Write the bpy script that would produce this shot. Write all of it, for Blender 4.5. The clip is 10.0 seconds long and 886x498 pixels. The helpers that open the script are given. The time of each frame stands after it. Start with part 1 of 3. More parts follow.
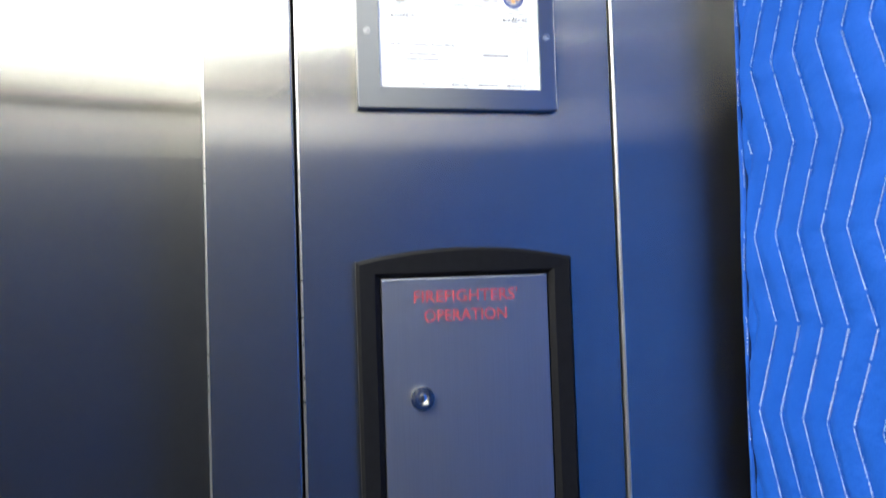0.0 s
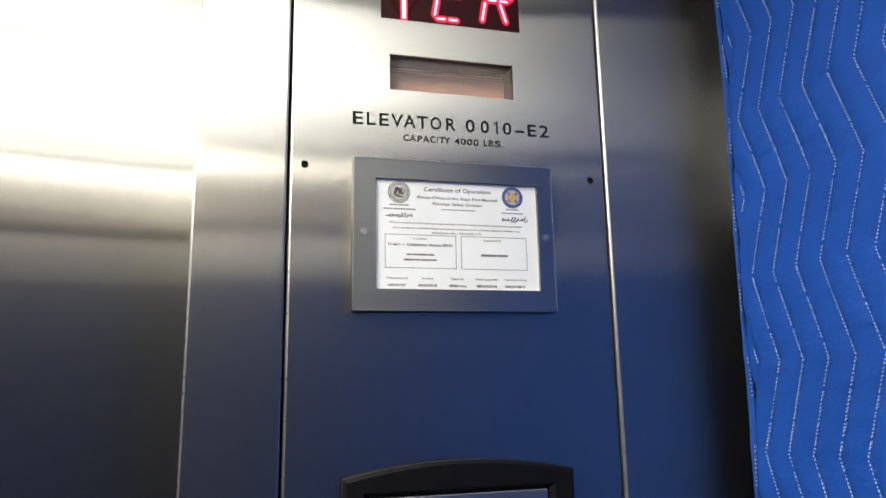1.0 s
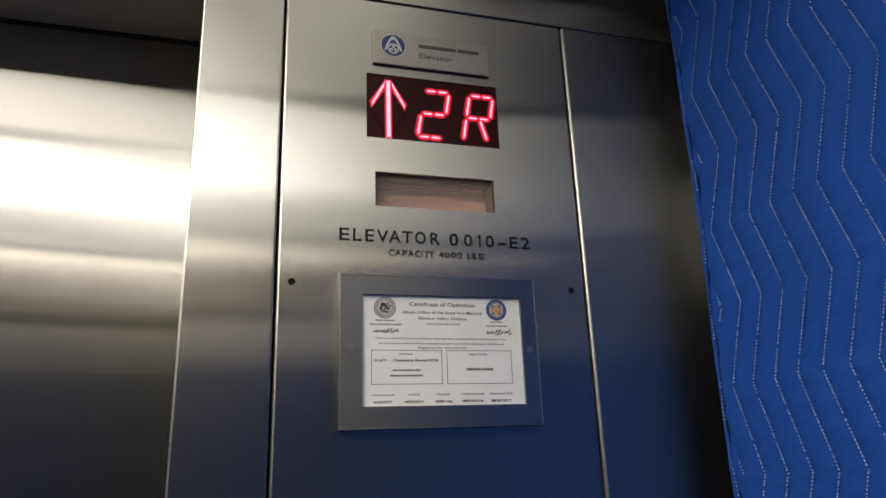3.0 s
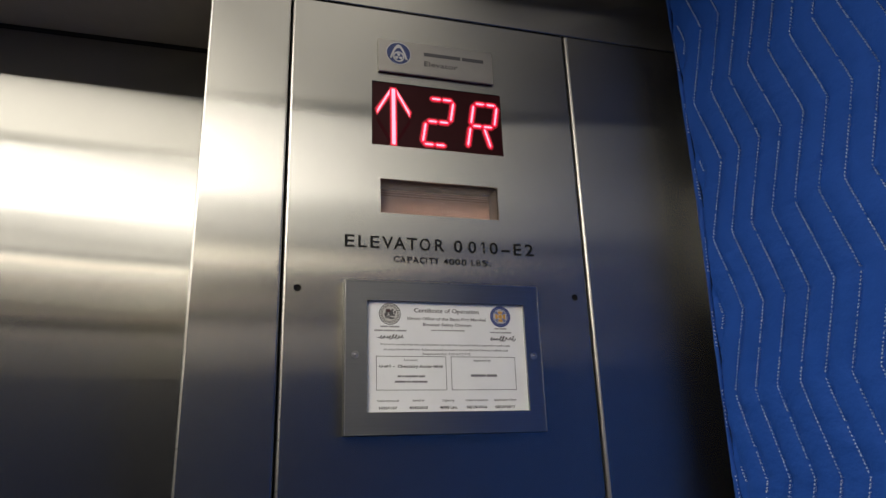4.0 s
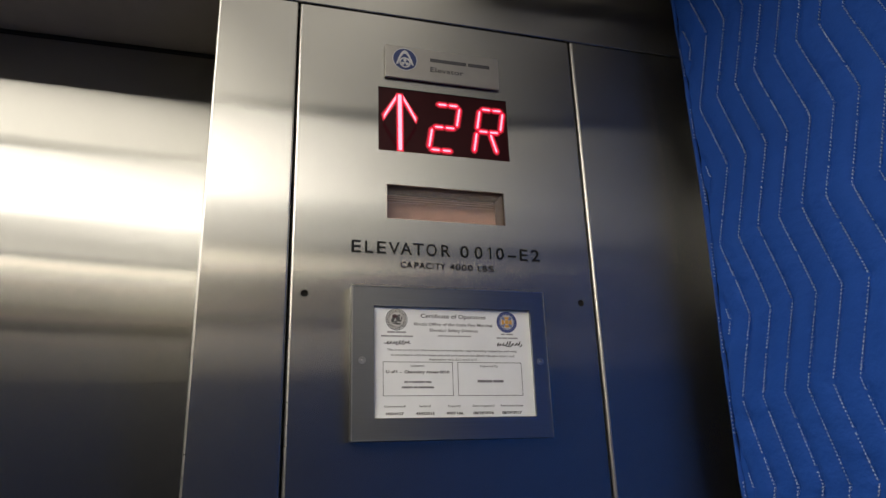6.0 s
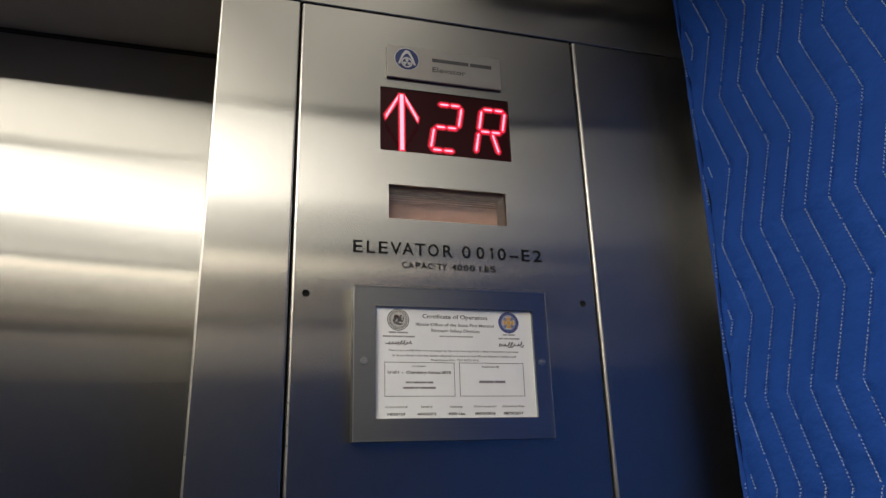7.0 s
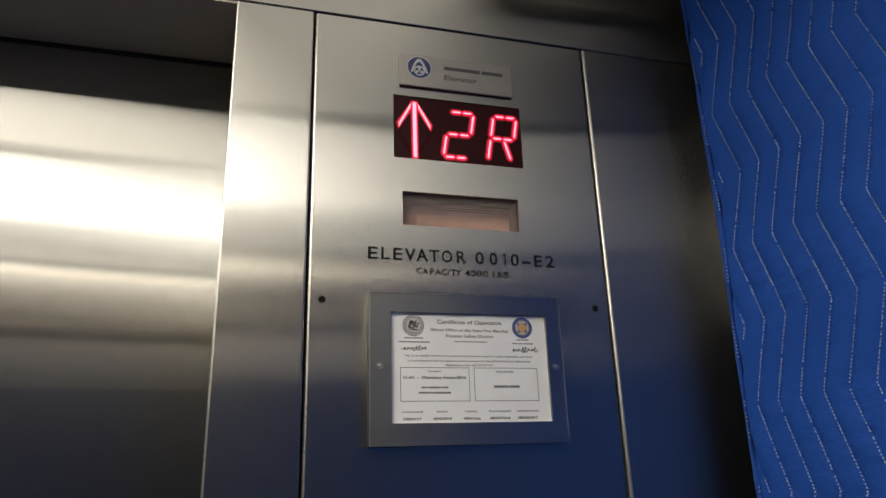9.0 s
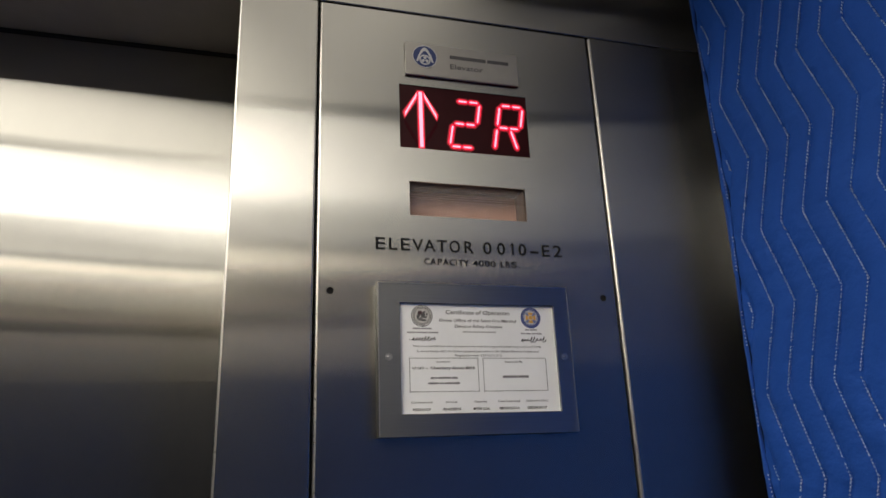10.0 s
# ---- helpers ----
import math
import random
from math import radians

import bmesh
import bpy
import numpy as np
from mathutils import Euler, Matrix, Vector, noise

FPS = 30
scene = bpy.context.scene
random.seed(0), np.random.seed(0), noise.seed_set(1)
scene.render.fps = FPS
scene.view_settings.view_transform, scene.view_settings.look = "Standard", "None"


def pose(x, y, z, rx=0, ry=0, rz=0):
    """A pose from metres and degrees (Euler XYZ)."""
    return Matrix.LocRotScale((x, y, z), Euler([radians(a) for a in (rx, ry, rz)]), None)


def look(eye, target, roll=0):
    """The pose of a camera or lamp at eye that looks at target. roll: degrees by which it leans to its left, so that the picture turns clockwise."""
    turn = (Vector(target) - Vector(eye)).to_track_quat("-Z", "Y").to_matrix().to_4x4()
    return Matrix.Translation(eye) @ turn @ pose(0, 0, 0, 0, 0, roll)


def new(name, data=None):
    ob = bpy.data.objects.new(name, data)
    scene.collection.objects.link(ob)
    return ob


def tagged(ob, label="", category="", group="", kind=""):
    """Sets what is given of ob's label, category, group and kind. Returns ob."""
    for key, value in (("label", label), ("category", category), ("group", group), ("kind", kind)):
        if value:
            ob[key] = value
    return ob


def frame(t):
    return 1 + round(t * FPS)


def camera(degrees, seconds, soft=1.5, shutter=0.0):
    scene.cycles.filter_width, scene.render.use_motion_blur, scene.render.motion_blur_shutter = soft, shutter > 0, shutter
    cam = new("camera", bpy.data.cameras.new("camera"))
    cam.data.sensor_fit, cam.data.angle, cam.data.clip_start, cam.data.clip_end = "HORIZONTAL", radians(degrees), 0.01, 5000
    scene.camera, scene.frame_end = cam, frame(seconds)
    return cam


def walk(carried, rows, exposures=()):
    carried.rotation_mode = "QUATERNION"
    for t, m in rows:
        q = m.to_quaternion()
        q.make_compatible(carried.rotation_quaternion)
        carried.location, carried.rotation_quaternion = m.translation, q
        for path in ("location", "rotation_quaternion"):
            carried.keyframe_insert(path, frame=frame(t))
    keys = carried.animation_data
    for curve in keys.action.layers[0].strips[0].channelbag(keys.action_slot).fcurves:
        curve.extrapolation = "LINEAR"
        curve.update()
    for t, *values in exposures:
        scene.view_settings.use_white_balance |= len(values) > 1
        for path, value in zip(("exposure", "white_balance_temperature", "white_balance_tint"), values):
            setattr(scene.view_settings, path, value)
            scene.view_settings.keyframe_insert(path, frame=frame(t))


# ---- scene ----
cam = camera(66.5, 10.0, shutter=0.35)
PATH = [
    (0, (0.0, -0.665, 1.494), (0.416, 1.29, 1.556), -1.9),
    (0.2, (-0.005, -0.658, 1.517), (0.426, 1.292, 1.656), -1.6),
    (0.5, (-0.013, -0.651, 1.55), (0.453, 1.277, 1.805), -0.8),
    (0.7, (-0.013, -0.65, 1.579), (0.456, 1.269, 1.897), -0.9),
    (1, (-0.011, -0.64, 1.593), (0.47, 1.265, 1.965), -1.0),
    (1.2, (-0.009, -0.633, 1.592), (0.474, 1.268, 1.985), -1.1),
    (1.5, (-0.012, -0.629, 1.593), (0.502, 1.262, 1.993), -1.4),
    (1.7, (-0.008, -0.628, 1.594), (0.504, 1.264, 1.997), -1.3),
    (2, (-0.012, -0.633, 1.612), (0.528, 1.243, 2.046), -1.5),
    (2.2, (-0.014, -0.642, 1.62), (0.522, 1.225, 2.105), -1.6),
    (2.5, (-0.024, -0.648, 1.629), (0.536, 1.197, 2.162), -2.1),
    (2.7, (-0.022, -0.654, 1.632), (0.519, 1.19, 2.192), -2.1),
    (4, (-0.031, -0.66, 1.633), (0.513, 1.172, 2.223), -1.9),
    (4.5, (-0.031, -0.662, 1.633), (0.51, 1.17, 2.227), -2.0),
    (5, (-0.036, -0.663, 1.635), (0.509, 1.167, 2.232), -2.0),
    (5.5, (-0.035, -0.662, 1.635), (0.502, 1.169, 2.234), -1.9),
    (7, (-0.037, -0.658, 1.635), (0.5, 1.172, 2.237), -1.7),
    (7.5, (-0.04, -0.658, 1.636), (0.494, 1.172, 2.241), -1.7),
    (8, (-0.046, -0.657, 1.634), (0.488, 1.171, 2.244), -1.7),
    (8.5, (-0.048, -0.66, 1.635), (0.483, 1.168, 2.249), -1.8),
    (9, (-0.049, -0.662, 1.634), (0.476, 1.166, 2.251), -1.9),
    (9.5, (-0.051, -0.658, 1.645), (0.48, 1.17, 2.26), -2.0),
    (10, (-0.058, -0.656, 1.634), (0.474, 1.178, 2.227), -2.3),
]
EXPOSURES = [(0.0, 2.0, 5800, 6), (0.5, 1.62, 6050, 7), (1.0, 1.0, 6300, 8), (1.5, 0.68, 6350, 9), (2.0, 0.62, 6400, 10), (2.5, 0.28, 6500, 10), (4.0, 0.02, 6650, 10), (10.0, 0.0, 6700, 10)]
walk(cam, [(t, look(eye, target, roll)) for t, eye, target, roll in PATH], EXPOSURES)

# ---- world: a closed lift car, lit by its ceiling alone, some panels there added ----
world = bpy.data.worlds.new("world")
scene.world = world
world.use_nodes = True
world.node_tree.nodes["Background"].inputs[0].default_value = (0.02, 0.02, 0.02, 1)
world.node_tree.nodes["Background"].inputs[1].default_value = 0.1

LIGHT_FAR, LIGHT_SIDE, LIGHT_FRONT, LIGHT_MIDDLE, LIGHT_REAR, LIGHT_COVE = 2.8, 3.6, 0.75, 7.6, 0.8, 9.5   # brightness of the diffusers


# ---- materials ----
def material(name):
    m = bpy.data.materials.new(name)
    m.use_nodes = True
    nt = m.node_tree
    return m, nt, nt.nodes["Principled BSDF"]


def link(nt, a, b):
    nt.links.new(a, b)


def mapped(nt, scale, vector="Object"):
    tc = nt.nodes.new("ShaderNodeTexCoord")
    mp = nt.nodes.new("ShaderNodeMapping")
    mp.inputs["Scale"].default_value = scale
    link(nt, tc.outputs[vector], mp.inputs["Vector"])
    return mp.outputs["Vector"]


def noise_node(nt, scale_vec, scale, detail=3.0, rough=0.6):
    n = nt.nodes.new("ShaderNodeTexNoise")
    n.inputs["Scale"].default_value = scale
    n.inputs["Detail"].default_value = detail
    n.inputs["Roughness"].default_value = rough
    link(nt, mapped(nt, scale_vec), n.inputs["Vector"])
    return n.outputs["Fac"]


def ramp(nt, fac, stops):
    r = nt.nodes.new("ShaderNodeValToRGB")
    els = r.color_ramp.elements
    while len(els) < len(stops):
        els.new(0.5)
    for e, (p, c) in zip(els, stops):
        e.position, e.color = p, (*c, 1)
    link(nt, fac, r.inputs["Fac"])
    return r.outputs["Color"]


def remap(nt, fac, lo, hi):
    r = nt.nodes.new("ShaderNodeMapRange")
    r.inputs["To Min"].default_value, r.inputs["To Max"].default_value = lo, hi
    link(nt, fac, r.inputs["Value"])
    return r.outputs["Result"]


def bump(nt, height, strength, distance, before=None):
    b = nt.nodes.new("ShaderNodeBump")
    b.inputs["Strength"].default_value = strength
    b.inputs["Distance"].default_value = distance
    link(nt, height, b.inputs["Height"])
    if before:
        link(nt, before, b.inputs["Normal"])
    return b.outputs["Normal"]


def brushed(name, colour=(0.42, 0.42, 0.405), rough=0.207, aniso=0.88, grain="vertical", wave=0.00016, dull=0.055, tail=0.08):
    """Brushed stainless steel: fine grain one way, so that reflections smear across it."""
    m, nt, b = material(name)
    nt.nodes.remove(b)
    up = grain == "vertical"
    fine = noise_node(nt, (1, 1, 0.01) if up else (0.01, 1, 1), 1400, 3, 0.7)
    mid = noise_node(nt, (1, 1, 0.10) if up else (0.10, 1, 1), 90, 4, 0.65)
    slow = noise_node(nt, (1, 1, 1), 2.5, 2, 0.5)
    mix = nt.nodes.new("ShaderNodeMix")
    mix.data_type = "RGBA"
    mix.inputs["Factor"].default_value = 0.4
    link(nt, ramp(nt, fine, [(0.25, tuple(c * 0.88 for c in colour)), (0.75, tuple(min(1, c * 1.08) for c in colour))]), mix.inputs[6])
    link(nt, ramp(nt, mid, [(0.3, tuple(c * 0.97 for c in colour)), (0.7, tuple(min(1, c * 1.025) for c in colour))]), mix.inputs[7])
    t = nt.nodes.new("ShaderNodeCombineXYZ")
    t.inputs[2 if up else 0].default_value = 1.0
    n = bump(nt, slow, 0.2, wave)
    lobes = []
    for dist, r in (("BECKMANN", rough), ("GGX", rough * 1.5)):
        g = nt.nodes.new("ShaderNodeBsdfAnisotropic")
        g.distribution = dist
        link(nt, mix.outputs[2], g.inputs["Color"])
        link(nt, remap(nt, mid, r * 0.985, r * 1.015), g.inputs["Roughness"])
        g.inputs["Anisotropy"].default_value = aniso
        link(nt, t.outputs[0], g.inputs["Tangent"])
        link(nt, n, g.inputs["Normal"])
        lobes.append(g)
    soft = nt.nodes.new("ShaderNodeBsdfAnisotropic")
    soft.distribution = "GGX"
    soft.inputs["Roughness"].default_value = 0.55
    link(nt, mix.outputs[2], soft.inputs["Color"])
    mx = nt.nodes.new("ShaderNodeMixShader")
    mx.inputs["Fac"].default_value = tail
    link(nt, lobes[0].outputs[0], mx.inputs[1])
    link(nt, lobes[1].outputs[0], mx.inputs[2])
    both = nt.nodes.new("ShaderNodeMixShader")
    both.inputs["Fac"].default_value = dull
    link(nt, mx.outputs[0], both.inputs[1])
    link(nt, soft.outputs[0], both.inputs[2])
    link(nt, both.outputs[0], nt.nodes["Material Output"].inputs["Surface"])
    return m


def plain(name, colour, rough=0.5, metal=0.0, spread=0.12, scale=40, relief=0.0, specular=0.5):
    m, nt, b = material(name)
    f = noise_node(nt, (1, 1, 1), scale, 4, 0.6)
    link(nt, ramp(nt, f, [(0.3, tuple(c * (1 - spread) for c in colour)), (0.7, tuple(min(1, c * (1 + spread)) for c in colour))]), b.inputs["Base Color"])
    link(nt, remap(nt, f, rough * 0.9, min(1, rough * 1.1)), b.inputs["Roughness"])
    b.inputs["Metallic"].default_value = metal
    b.inputs["Specular IOR Level"].default_value = specular
    if relief:
        g = noise_node(nt, (1, 1, 1), scale * 12, 2, 0.6)
        link(nt, bump(nt, g, 0.4, relief), b.inputs["Normal"])
    return m


def glowing(name, colour, strength, base=(0.02, 0.02, 0.02)):
    m, nt, b = material(name)
    b.inputs["Base Color"].default_value = (*base, 1)
    b.inputs["Emission Color"].default_value = (*colour, 1)
    b.inputs["Emission Strength"].default_value = strength
    b.inputs["Roughness"].default_value = 0.4
    return m


def cloth(name, colour):
    """Woven nylon of a moving pad, with a slight sheen and small creases."""
    m, nt, b = material(name)
    weave = noise_node(nt, (1, 1, 1), 900, 2, 0.7)
    blotch = noise_node(nt, (1, 1, 1), 9, 4, 0.6)
    mix = nt.nodes.new("ShaderNodeMix")
    mix.data_type = "RGBA"
    mix.inputs["Factor"].default_value = 0.5
    link(nt, ramp(nt, weave, [(0.3, tuple(c * 0.85 for c in colour)), (0.7, tuple(c * 1.12 for c in colour))]), mix.inputs[6])
    link(nt, ramp(nt, blotch, [(0.3, tuple(c * 0.84 for c in colour)), (0.7, tuple(c * 1.14 for c in colour))]), mix.inputs[7])
    link(nt, mix.outputs[2], b.inputs["Base Color"])
    b.inputs["Roughness"].default_value = 0.62
    b.inputs["Specular IOR Level"].default_value = 0.08
    crease = noise_node(nt, (1, 1, 1), 48, 4, 0.55)
    n = bump(nt, crease, 0.75, 0.0040)
    link(nt, bump(nt, weave, 0.12, 0.0003, n), b.inputs["Normal"])
    return m


def clear_plastic(name, colour, clear):
    m, nt, b = material(name)
    out = nt.nodes["Material Output"]
    tr = nt.nodes.new("ShaderNodeBsdfTransparent")
    tr.inputs["Color"].default_value = (*colour, 1)
    b.inputs["Base Color"].default_value = (*colour, 1)
    b.inputs["Roughness"].default_value = 0.18
    mx = nt.nodes.new("ShaderNodeMixShader")
    mx.inputs["Fac"].default_value = clear
    link(nt, b.outputs[0], mx.inputs[1])
    link(nt, tr.outputs[0], mx.inputs[2])
    link(nt, mx.outputs[0], out.inputs["Surface"])
    return m


STEEL = brushed("brushed_steel", rough=0.227, aniso=0.81, dull=0.08)
STEEL_HEAD = brushed("brushed_steel_header", rough=0.25, aniso=0.825, wave=0.00006, dull=0.11, tail=0.15)
STEEL_DOOR = brushed("brushed_steel_door", rough=0.168, aniso=0.94, dull=0.02, tail=0.26)
STEEL_WALL = brushed("brushed_steel_wall", colour=(0.36, 0.365, 0.37), rough=0.27, aniso=0.825, dull=0.16)
STEEL_REAR = plain("satin_steel_rear", (0.29, 0.275, 0.26), 0.24, 1.0, 0.05, 30)
STEEL_FRAME = brushed("brushed_steel_frame", colour=(0.34, 0.345, 0.35), rough=0.36, aniso=0.5, grain="level", dull=0.22)
# edge steel paler than the sheets: part of its highlight is in the colour
STEEL_EDGE_LIT = plain("satin_edge_lit", (0.60, 0.585, 0.56), 0.30, 0.9, 0.05, 200, 0.0, 0.3)
STEEL_EDGE_SHADED = plain("steel_edge_shaded", (0.17, 0.168, 0.165), 0.45, 1.0, 0.05, 200)
# lip steel, likewise lightened to carry the highlight of left-facing edges
STEEL_LIP_LIT = plain("satin_lip_lit", (0.58, 0.575, 0.56), 0.28, 0.95, 0.05, 200, 0.0, 0.3)
SOFFIT = plain("satin_steel_soffit", (0.50, 0.45, 0.41), 0.5, 0.5, 0.05, 30)
SATIN = brushed("brushed_grey_door", colour=(0.40, 0.405, 0.415), rough=0.32, aniso=0.65, dull=0.42)
PLATE = plain("satin_nameplate", (0.40, 0.385, 0.36), 0.42, 0.6, 0.04, 80)
SCREW = plain("screw_steel", (0.52, 0.52, 0.52), 0.34, 1.0, 0.1, 300)
CHROME = plain("chrome", (0.62, 0.62, 0.61), 0.2, 1.0, 0.03, 90)
BLACK = plain("black_plastic", (0.007, 0.007, 0.008), 0.5, 0.0, 0.2, 120, 0.0003, 0.12)
DARK = plain("dark_gap", (0.01, 0.01, 0.01), 0.8)
INK = plain("black_ink", (0.012, 0.012, 0.013), 0.7, 0.0, 0.1, 50, 0.0, 0.1)
GREY_INK = plain("grey_ink", (0.085, 0.085, 0.09), 0.6)
PALE_INK = plain("pale_ink", (0.36, 0.36, 0.37), 0.7)
MID_INK = plain("mid_ink", (0.20, 0.20, 0.21), 0.7)
RED = plain("red_paint", (0.40, 0.05, 0.055), 0.5, 0.0, 0.3, 500)
PAPER = plain("white_paper", (0.91, 0.925, 0.935), 0.7, 0.0, 0.03, 30)
BLUE = cloth("blue_nylon", (0.015, 0.075, 0.37))
BINDING = cloth("blue_binding", (0.022, 0.086, 0.40))
# rear pad cloth, darkened to stand in for the camera operator's shade in reflections
NAVY_CLOTH = cloth("navy_nylon", (0.007, 0.019, 0.062))
SEAM = plain("navy_seam", (0.005, 0.016, 0.07), 0.8, 0.0, 0.2, 60, 0.0, 0.1)
THREAD = plain("white_thread", (0.62, 0.67, 0.80), 0.7)
WINDOW = plain("dark_red_acrylic", (0.036, 0.007, 0.009), 0.3, 0.0, 0.1, 50, 0.0, 0.12)
LED = glowing("lit_segment", (1.0, 0.26, 0.35), 2.4)
LED_RIM = glowing("lit_segment_rim", (1.0, 0.004, 0.05), 1.3)
LED_HALO = glowing("lit_segment_halo", (1.0, 0.003, 0.03), 0.3)
UNLIT = plain("unlit_segment", (0.046, 0.003, 0.007), 0.6, 0.0, 0.1, 50, 0.0, 0.08)
LENS = clear_plastic("prismatic_lens", (0.95, 0.86, 0.81), 0.88)
TRAY = plain("lamp_tray", (0.86, 0.61, 0.52), 0.5, 0.0, 0.08, 60)
# the tray's pink cut to a tenth: shade of the recess as colour
TRAY_SHADED = plain("lamp_tray_shaded", (0.085, 0.06, 0.052), 0.5)
EMBLEM = plain("emblem_blue", (0.025, 0.045, 0.16), 0.4)
SILVER = plain("emblem_silver", (0.55, 0.56, 0.58), 0.4, 0.3)
ORANGE = plain("seal_orange", (0.62, 0.33, 0.07), 0.6)
NAVY = plain("seal_navy", (0.03, 0.05, 0.20), 0.6)
SEAL_GREY = plain("seal_grey", (0.10, 0.10, 0.10), 0.7)
SEAL_PALE = plain("seal_pale", (0.62, 0.61, 0.58), 0.7)
SEAL_BLUE = plain("seal_blue", (0.16, 0.20, 0.38), 0.7)
SEAL_RED = plain("seal_brown", (0.07, 0.03, 0.035), 0.7)
FLOOR = plain("vinyl_floor", (0.08, 0.075, 0.07), 0.5, 0.0, 0.25, 30, 0.0004)
FRIEZE = plain("pale_laminate", (0.80, 0.75, 0.66), 0.5, 0.0, 0.04, 20)
UNSEEN_WALL = plain("dark_unseen_wall", (0.055, 0.058, 0.066), 0.5, 0.0, 0.1, 25)
CEILING = plain("painted_ceiling", (0.76, 0.73, 0.68), 0.6, 0.0, 0.05, 20)
BAR = plain("ceiling_bar", (0.30, 0.30, 0.29), 0.5, 0.3)
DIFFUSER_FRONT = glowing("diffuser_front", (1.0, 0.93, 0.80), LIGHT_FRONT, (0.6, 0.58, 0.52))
# two added fill panels that brighten the steel's reflections near the padded wall
FILL_PAD = glowing("fill_by_pad", (1.0, 0.94, 0.83), 0.13, (0.6, 0.58, 0.52))
FILL_PAD_LONG = glowing("fill_by_pad_long", (1.0, 0.94, 0.83), 0.8, (0.6, 0.58, 0.52))
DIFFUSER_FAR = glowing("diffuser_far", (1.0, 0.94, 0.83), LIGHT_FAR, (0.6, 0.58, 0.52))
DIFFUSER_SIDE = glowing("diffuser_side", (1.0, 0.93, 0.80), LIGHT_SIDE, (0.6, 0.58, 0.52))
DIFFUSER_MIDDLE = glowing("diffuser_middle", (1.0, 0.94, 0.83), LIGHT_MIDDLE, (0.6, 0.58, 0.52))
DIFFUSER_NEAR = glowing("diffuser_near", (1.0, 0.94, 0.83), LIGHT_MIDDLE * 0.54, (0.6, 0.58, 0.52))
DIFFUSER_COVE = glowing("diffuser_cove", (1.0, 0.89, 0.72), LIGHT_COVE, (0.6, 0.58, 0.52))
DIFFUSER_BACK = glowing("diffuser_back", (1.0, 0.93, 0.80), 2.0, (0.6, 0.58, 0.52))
# glow added in place of bounced light on the ceiling by the rear wall
CEILING_GLOW = glowing("ceiling_glow", (1.0, 0.89, 0.73), 0.85, (0.6, 0.56, 0.48))
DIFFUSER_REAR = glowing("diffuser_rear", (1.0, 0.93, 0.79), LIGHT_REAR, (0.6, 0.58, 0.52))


# ---- builders ----
def part(name, bm, mat, parent=None, label="", smooth=False):
    me = bpy.data.meshes.new(name)
    bmesh.ops.recalc_face_normals(bm, faces=bm.faces)
    bm.to_mesh(me)
    bm.free()
    me.materials.append(mat)
    if smooth:
        for p in me.polygons:
            p.use_smooth = True
    ob = new(name, me)
    if parent:
        ob.parent = parent
    if label:
        ob["label"] = label
    return ob


def thing(name, label, category, kind="", group=""):
    return tagged(new(name), label, category, group, kind)


def box(x0, x1, y0, y1, z0, z1, bevel=0.0, seg=2, bm=None):
    own = bmesh.new()
    vs = [own.verts.new((x, y, z)) for x in (x0, x1) for y in (y0, y1) for z in (z0, z1)]
    for f in ((0, 1, 3, 2), (4, 6, 7, 5), (0, 4, 5, 1), (2, 3, 7, 6), (0, 2, 6, 4), (1, 5, 7, 3)):
        own.faces.new([vs[i] for i in f])
    bmesh.ops.recalc_face_normals(own, faces=own.faces)
    if bevel:
        bmesh.ops.bevel(own, geom=own.edges[:], offset=bevel, segments=seg, profile=0.5, affect="EDGES")
    if bm is None:
        return own
    join(bm, own)
    return bm


def join(bm, other):
    lookup = {v: bm.verts.new(v.co) for v in other.verts}
    for f in other.faces:
        bm.faces.new([lookup[v] for v in f.verts])
    other.free()
    return bm


def prism(points, y0, y1, bm=None, bevel=0.0):
    """A solid with the outline points (x, z), from y0 (front) back to y1."""
    own = bmesh.new()
    front = [own.verts.new((x, y0, z)) for x, z in points]
    back = [own.verts.new((x, y1, z)) for x, z in points]
    n = len(points)
    ff = own.faces.new(front)
    own.faces.new(back[::-1])
    for i in range(n):
        own.faces.new((front[i], back[i], back[(i + 1) % n], front[(i + 1) % n]))
    bmesh.ops.recalc_face_normals(own, faces=own.faces)
    if bevel:
        bmesh.ops.bevel(own, geom=list(ff.edges), offset=bevel, segments=2, profile=0.5, affect="EDGES")
    if bm is None:
        return own
    return join(bm, own)


def ring(cx, cz, r0, r1, y0, y1, n=40, bm=None):
    """A flat ring (r0 > 0) or disc (r0 = 0) with thickness, facing the car."""
    own = bmesh.new()
    if r0 <= 0:
        return prism([(cx + r1 * math.cos(2 * math.pi * i / n), cz + r1 * math.sin(2 * math.pi * i / n)) for i in range(n)], y0, y1, bm)
    loops = []
    for r, y in ((r0, y0), (r1, y0), (r1, y1), (r0, y1)):
        loops.append([own.verts.new((cx + r * math.cos(2 * math.pi * i / n), y, cz + r * math.sin(2 * math.pi * i / n))) for i in range(n)])
    for a in range(4):
        for i in range(n):
            j = (i + 1) % n
            own.faces.new((loops[a][i], loops[a][j], loops[(a + 1) % 4][j], loops[(a + 1) % 4][i]))
    bmesh.ops.recalc_face_normals(own, faces=own.faces)
    if bm is None:
        return own
    return join(bm, own)


